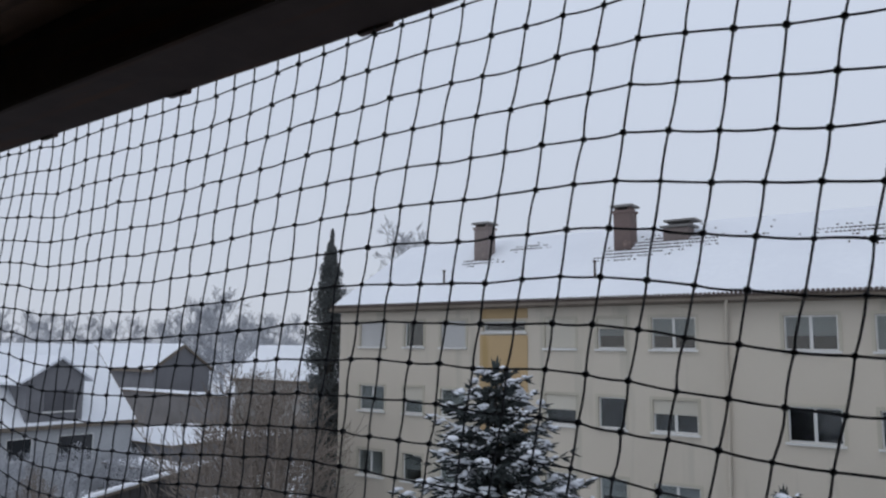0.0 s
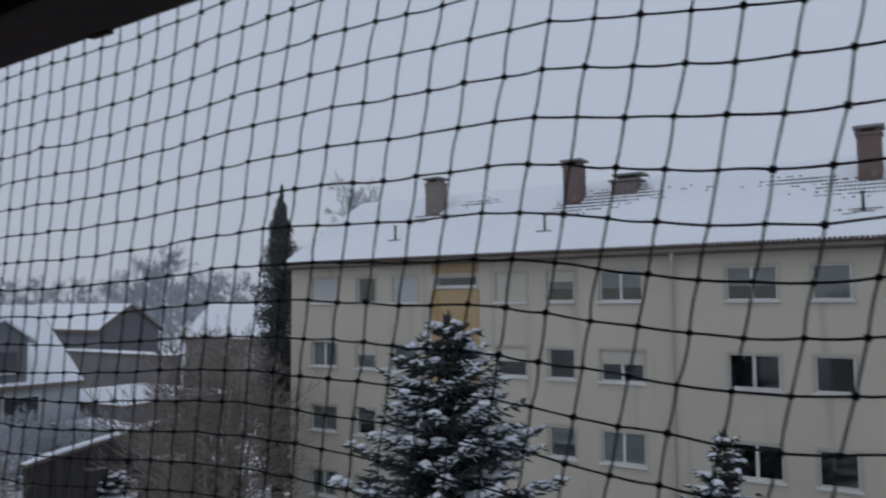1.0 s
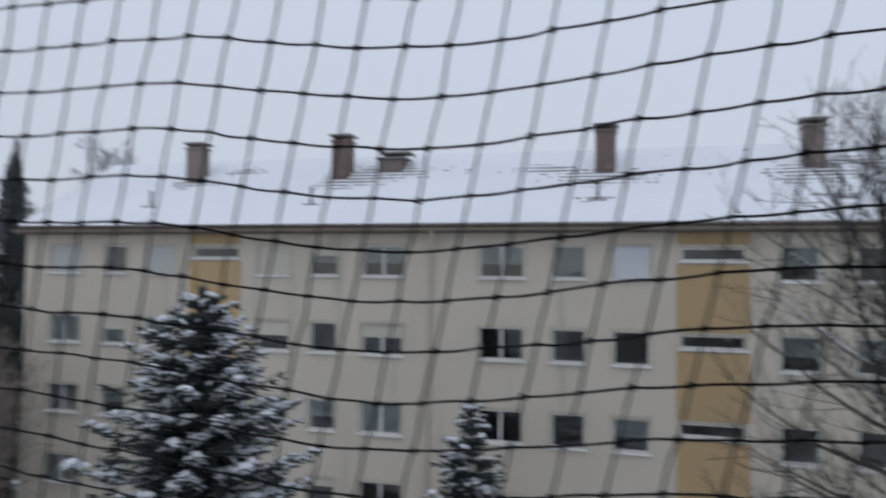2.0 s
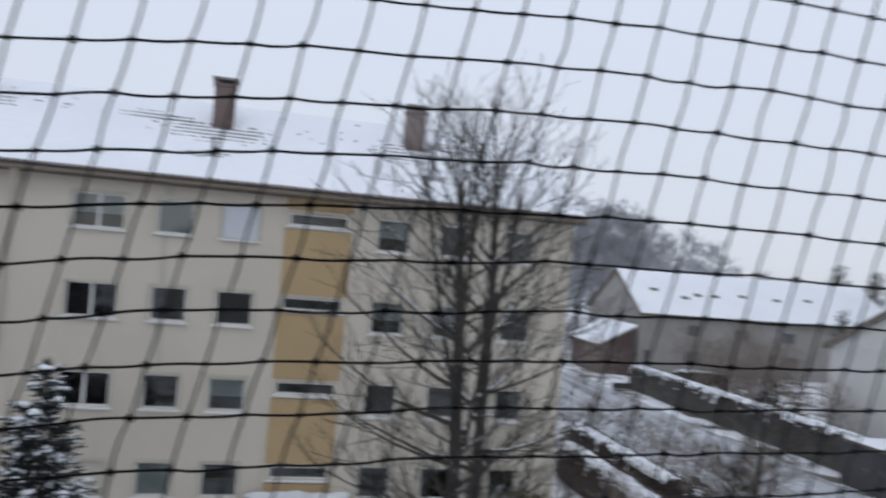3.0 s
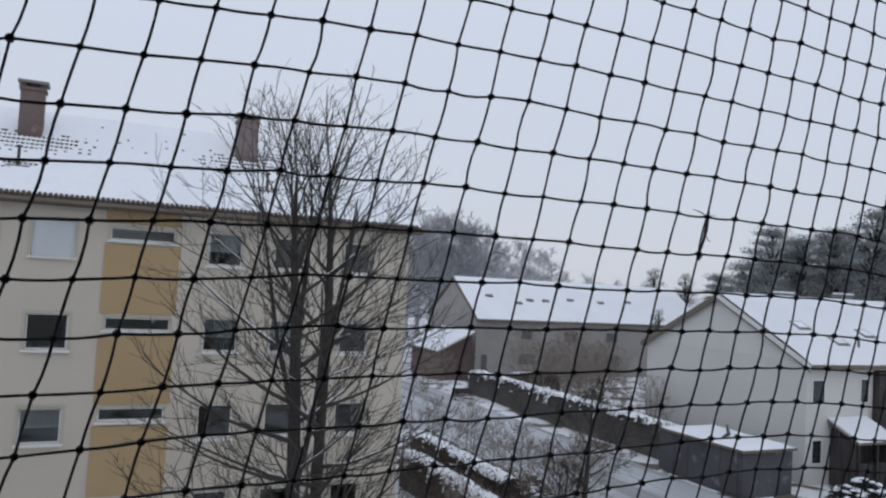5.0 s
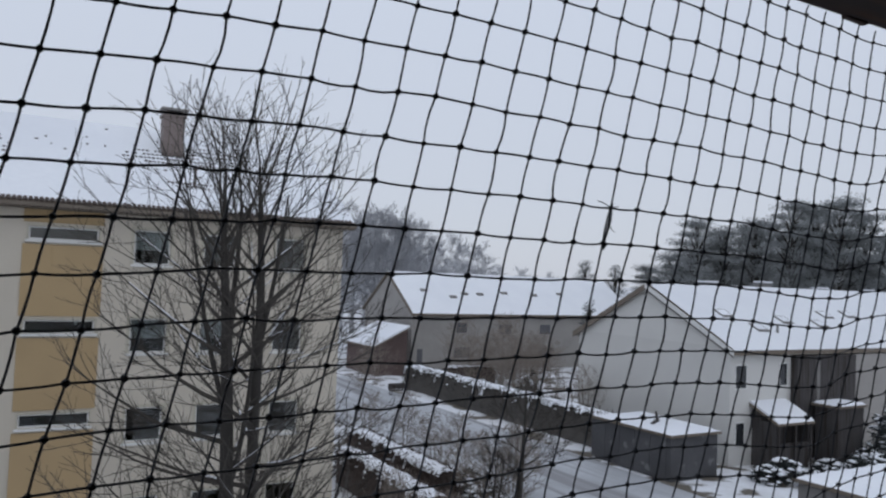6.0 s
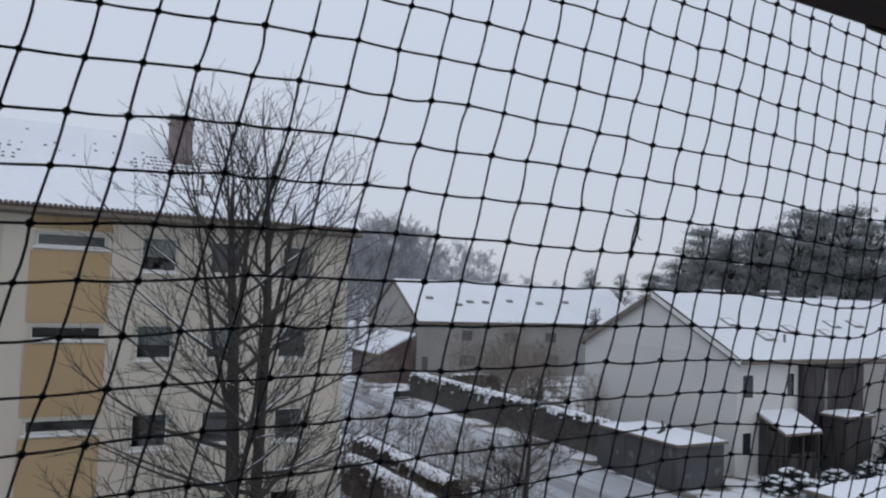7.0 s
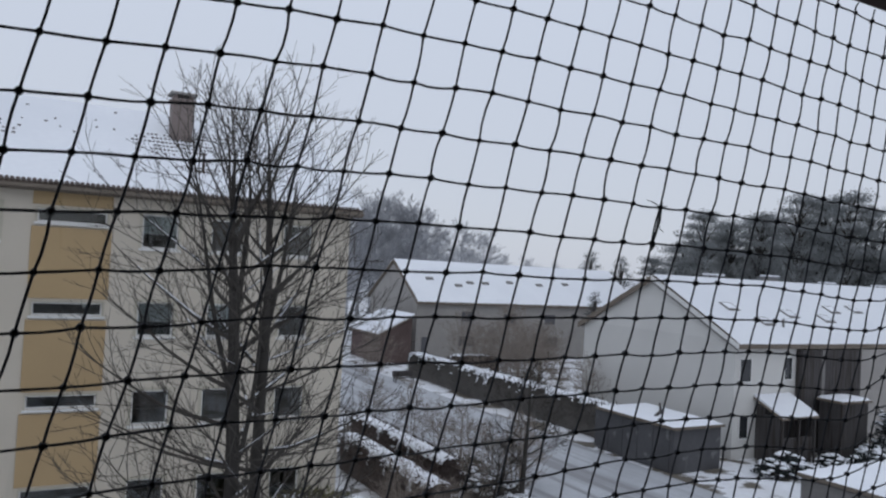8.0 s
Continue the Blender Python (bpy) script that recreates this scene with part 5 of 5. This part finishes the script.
# ---- balcony round the camera ----
BEAM_Y, BEAM_Z = 0.80, 9.857
bm = bmesh.new()
box(bm, -2.6, 2.6, BEAM_Y - 0.13, BEAM_Y + 0.012, BEAM_Z, BEAM_Z + 0.16, bevel=0.008)
for q in bm.verts:
    q.co.z += 0.009 * q.co.x
tagged(part("balcony_beam", bm, BEAM_WOOD), "dark stained wooden beam above the balcony net", "beam", kind="structure")
for i in range(20):
    y = BEAM_Y - 0.134 - 0.14 * (i + 1)
    bm = bmb(-2.6, 2.6, y + 0.003, y + 0.137, BEAM_Z + 0.11, BEAM_Z + 0.13, bevel=0.004)
    if i == 0:
        soffit = tagged(part("ceiling", bm, CEILING_WOOD), "dark stained plank ceiling of the balcony", "ceiling", kind="structure")
    else:
        part("plank", bm, CEILING_WOOD, soffit)
for nm, q in (("wall_back", (-2.6, 2.6, -2.3, -2.1, 7.7, 10.1)), ("wall_left", (-2.8, -2.6, -2.3, 0.9, 7.7, 10.1)), ("wall_right", (2.6, 2.8, -2.3, 0.9, 7.7, 10.1))):
    tagged(part(nm, bmb(*q), BAL_WALL), "plain rendered balcony wall", "wall", kind="structure")
tagged(part("floor", bmb(-2.6, 2.6, -2.1, 0.9, 7.6, 7.85), CAP), "grey concrete balcony floor", "floor", kind="structure")
tagged(part("parapet", bmb(-2.6, 2.6, BEAM_Y - 0.05, BEAM_Y + 0.09, 7.85, 8.80), BAL_WALL), "plain rendered balcony parapet", "wall", kind="structure")
# unseen; cut low and narrow so panes opposite mirror the sky
tagged(part("wall_house", bmb(-6.0, 6.0, -2.6, -2.31, -0.2, 10.1), BAL_WALL), "plain rendered wall of the house with the balcony", "wall", kind="structure")
tagged(part("balcony_roof", bmb(-2.8, 2.8, -2.4, 1.0, BEAM_Z + 0.165, BEAM_Z + 0.3), WOOD_DARK), "dark balcony roof", "roof", kind="structure")

# ---- the net ----
# slack of the net: for each pair of powers of the column and the row, what it adds in x, y, z
SLACK = [
    (-0.1687, 0.7815, 0.0664),
    (-0.0611, 0.0036, -0.2933),
    (-0.0086, 0.0176, 0.0017),
    (1.5930, -0.0307, 0.0347),
    (0.0096, -0.0308, 0.0229),
    (0.0146, -0.0321, -0.0081),
    (-0.0294, 0.1252, 0.4465),
    (-0.0259, 0.1226, -0.0284),
    (0.0203, -0.0370, 0.0033),
    (0.1425, 0.1267, -0.2114),
    (-0.0603, 0.1517, -0.2479),
    (-0.0203, 0.1051, 0.0249),
    (-0.0382, -0.1463, -1.9323),
    (0.1600, -0.3772, 0.1706),
    (-0.0122, 0.0259, -0.0043),
    (-0.1563, -0.2419, 1.0275),
    (0.2042, -0.1350, 0.7923),
    (0.0099, -0.0720, -0.0171),
    (0.2733, -0.0524, 3.3794),
    (-0.2097, 0.4462, -0.2988),
    (-0.0660, 0.3429, -1.7386),
    (-0.2302, -0.0655, -0.9221),
    (-0.2972, 0.2587, -2.2461),
    (0.0806, -0.1815, 0.1526),
    (0.1720, -0.2132, 0.8785),
    (0.0790, 0.0818, 0.3508),
    (0.0103, -0.0800, -0.1014),
    (0.0225, -0.0782, 0.3579),
    (0.0713, -0.0562, 0.4772),
    (-0.0740, 0.1052, -0.3349)
]
POWERS = [(i, j) for i in range(14) for j in range(3) if i + 4 * j <= 13]
C_LO, C_HI, R_LO, R_HI = -26.5, 42.0, -1.5, 10.0


def net_raw(c, r):
    u, w = (c - 7) / 33, (r - 4) / 6
    p = Vector((0, 0, 9.4))
    for (i, j), d in zip(POWERS, SLACK):
        p += Vector(d) * (u ** i * w ** j)
    return p


def net_point(c, r):
    """The knot of column c (to the right) and row r (downwards); beyond its slack middle the net runs on straight."""
    cc, rr = min(max(c, C_LO), C_HI), min(max(r, R_LO), R_HI)
    p = net_raw(cc, rr)
    if c != cc:
        p = p + (net_raw(cc, rr) - net_raw(cc - math.copysign(3, c - cc), rr)) / 3 * abs(c - cc)
    if r != rr:
        p = p + (net_raw(cc, rr) - net_raw(cc, rr - math.copysign(2, r - rr))) / 2 * abs(r - rr)
    fade = min(1.0, max(0.0, (9.5 - r) / 5))
    p.z += 0.0100 * fade * math.exp(-((c + 0.2) / 2.2) ** 2) - 0.0098 * math.exp(-((c - 5.8) / 2.7) ** 2) + 0.0057 * math.exp(-((c - 12.3) / 2.6) ** 2) + 0.0022 * math.exp(-((c - 18.5) / 4) ** 2)
    return p


COL_A, COL_B, ROW_A, ROW_B = -36, 56, -3, 14
net = thing("safety_net", "dark knotted cord net stretched across the balcony opening", "net")
jit = random.Random(5)
clip_bm = bmb(-0.03, 0.03, BEAM_Y + 0.002, BEAM_Y + 0.014, -0.0035, 0.012, bevel=0.003)
clip_mesh = mesh_of("net_clip", clip_bm, BEAM_WOOD)
for i in range(10):
    cx = -2.215 + 0.4555 * i
    clip = new("net_clip", clip_mesh)
    clip.parent, clip.location, clip.rotation_euler = net, (cx, 0, BEAM_Z + 0.009 * cx), (0, -0.03 + 0.03 * (i % 3), 0)
knot = {(c, r): net_point(c, r) + Vector((jit.gauss(0, 0.0009), jit.gauss(0, 0.0009), jit.gauss(0, 0.0009))) for c in range(COL_A, COL_B + 1) for r in range(ROW_A, ROW_B + 1)}


def cord(points):
    v, f = [], []
    pts = []
    for a, b in zip(points, points[1:]):
        s = Vector((jit.gauss(0, 0.0009), jit.gauss(0, 0.0009), jit.gauss(-0.0006, 0.0008)))
        for t in (0.0, 0.33, 0.67):
            pts.append(tuple(a.lerp(b, t) + s * math.sin(math.pi * t)))
    pts.append(tuple(points[-1]))
    tube(v, f, pts, [0.00122 + 0.0002 * jit.random() for _ in pts], 5)
    return data_mesh("cord", v, f, CORD, True)


for r in range(ROW_A, ROW_B + 1):
    run = [knot[c, r] for c in range(COL_A, COL_B + 1) if knot[c, r].z < BEAM_Z + 0.009 * knot[c, r].x]
    if len(run) > 3:
        part("cross_cord", cord(run), None, net)
for c in range(COL_A, COL_B + 1):
    run = [knot[c, r] for r in range(ROW_A, ROW_B + 1) if knot[c, r].z < BEAM_Z + 0.009 * knot[c, r].x]
    up = Vector((run[0].x + (BEAM_Z - run[0].z) * 0.2, run[0].y - 0.004, BEAM_Z + 0.009 * run[0].x + 0.004))
    part("long_cord", cord([up] + run), None, net)
v, f = [], []
for (c, r), p in knot.items():
    if p.z > BEAM_Z + 0.009 * p.x:
        continue
    k = len(v)
    s = 0.0039 * jit.uniform(0.85, 1.15)
    for ring in range(3):
        rr = (0.75, 1.0, 0.75)[ring] * s
        for a in range(6):
            t = a * math.pi / 3 + ring * 0.5 + c
            v.append((p.x + rr * math.cos(t), p.y + (ring - 1) * s * 0.8, p.z + rr * math.sin(t)))
    for ring in range(2):
        for a in range(6):
            b = (a + 1) % 6
            f.append((k + ring * 6 + a, k + ring * 6 + b, k + ring * 6 + 6 + b, k + ring * 6 + 6 + a))
    f += [tuple(k + a for a in range(6))[::-1], tuple(k + 12 + a for a in range(6))]
tagged(part("knot_weave", data_mesh("knot_weave", v, f, CORD, True), None, net), kind="stuff")

# a withered twig caught in the net
twig = thing("caught_twig", "withered dark twig caught in the net", "twig")
a, b = net_point(29, 4), net_point(29, 5)
v, f = [], []
tube(v, f, [tuple(a + Vector((0.001, -0.002, 0.006))), tuple(a.lerp(b, 0.35) + Vector((0.002, -0.002, 0))), tuple(a.lerp(b, 0.7) + Vector((0, -0.003, 0))), tuple(b)], [0.0012, 0.0022, 0.002, 0.0024], 6)
for dx, dz, t0 in ((-0.02, 0.006, 0.0), (0.018, 0.004, 0.05), (0.016, -0.012, 0.35), (0.012, 0.012, 0.3)):
    q = a.lerp(b, t0)
    tube(v, f, [tuple(q), tuple(q + Vector((dx * 0.6, 0.003, dz))), tuple(q + Vector((dx, 0.004, dz * 1.2)))], [0.0009, 0.0007, 0.0004], 5)
part("stem", data_mesh("stem", v, f, CORD), None, twig)
v, f = [], []
lump(v, f, tuple(b + Vector((0, -0.001, -0.002))), 0.005, 0.004, 0.008, random.Random(1), 0.9)
part("bud", data_mesh("bud", v, f, CORD, True), None, twig)
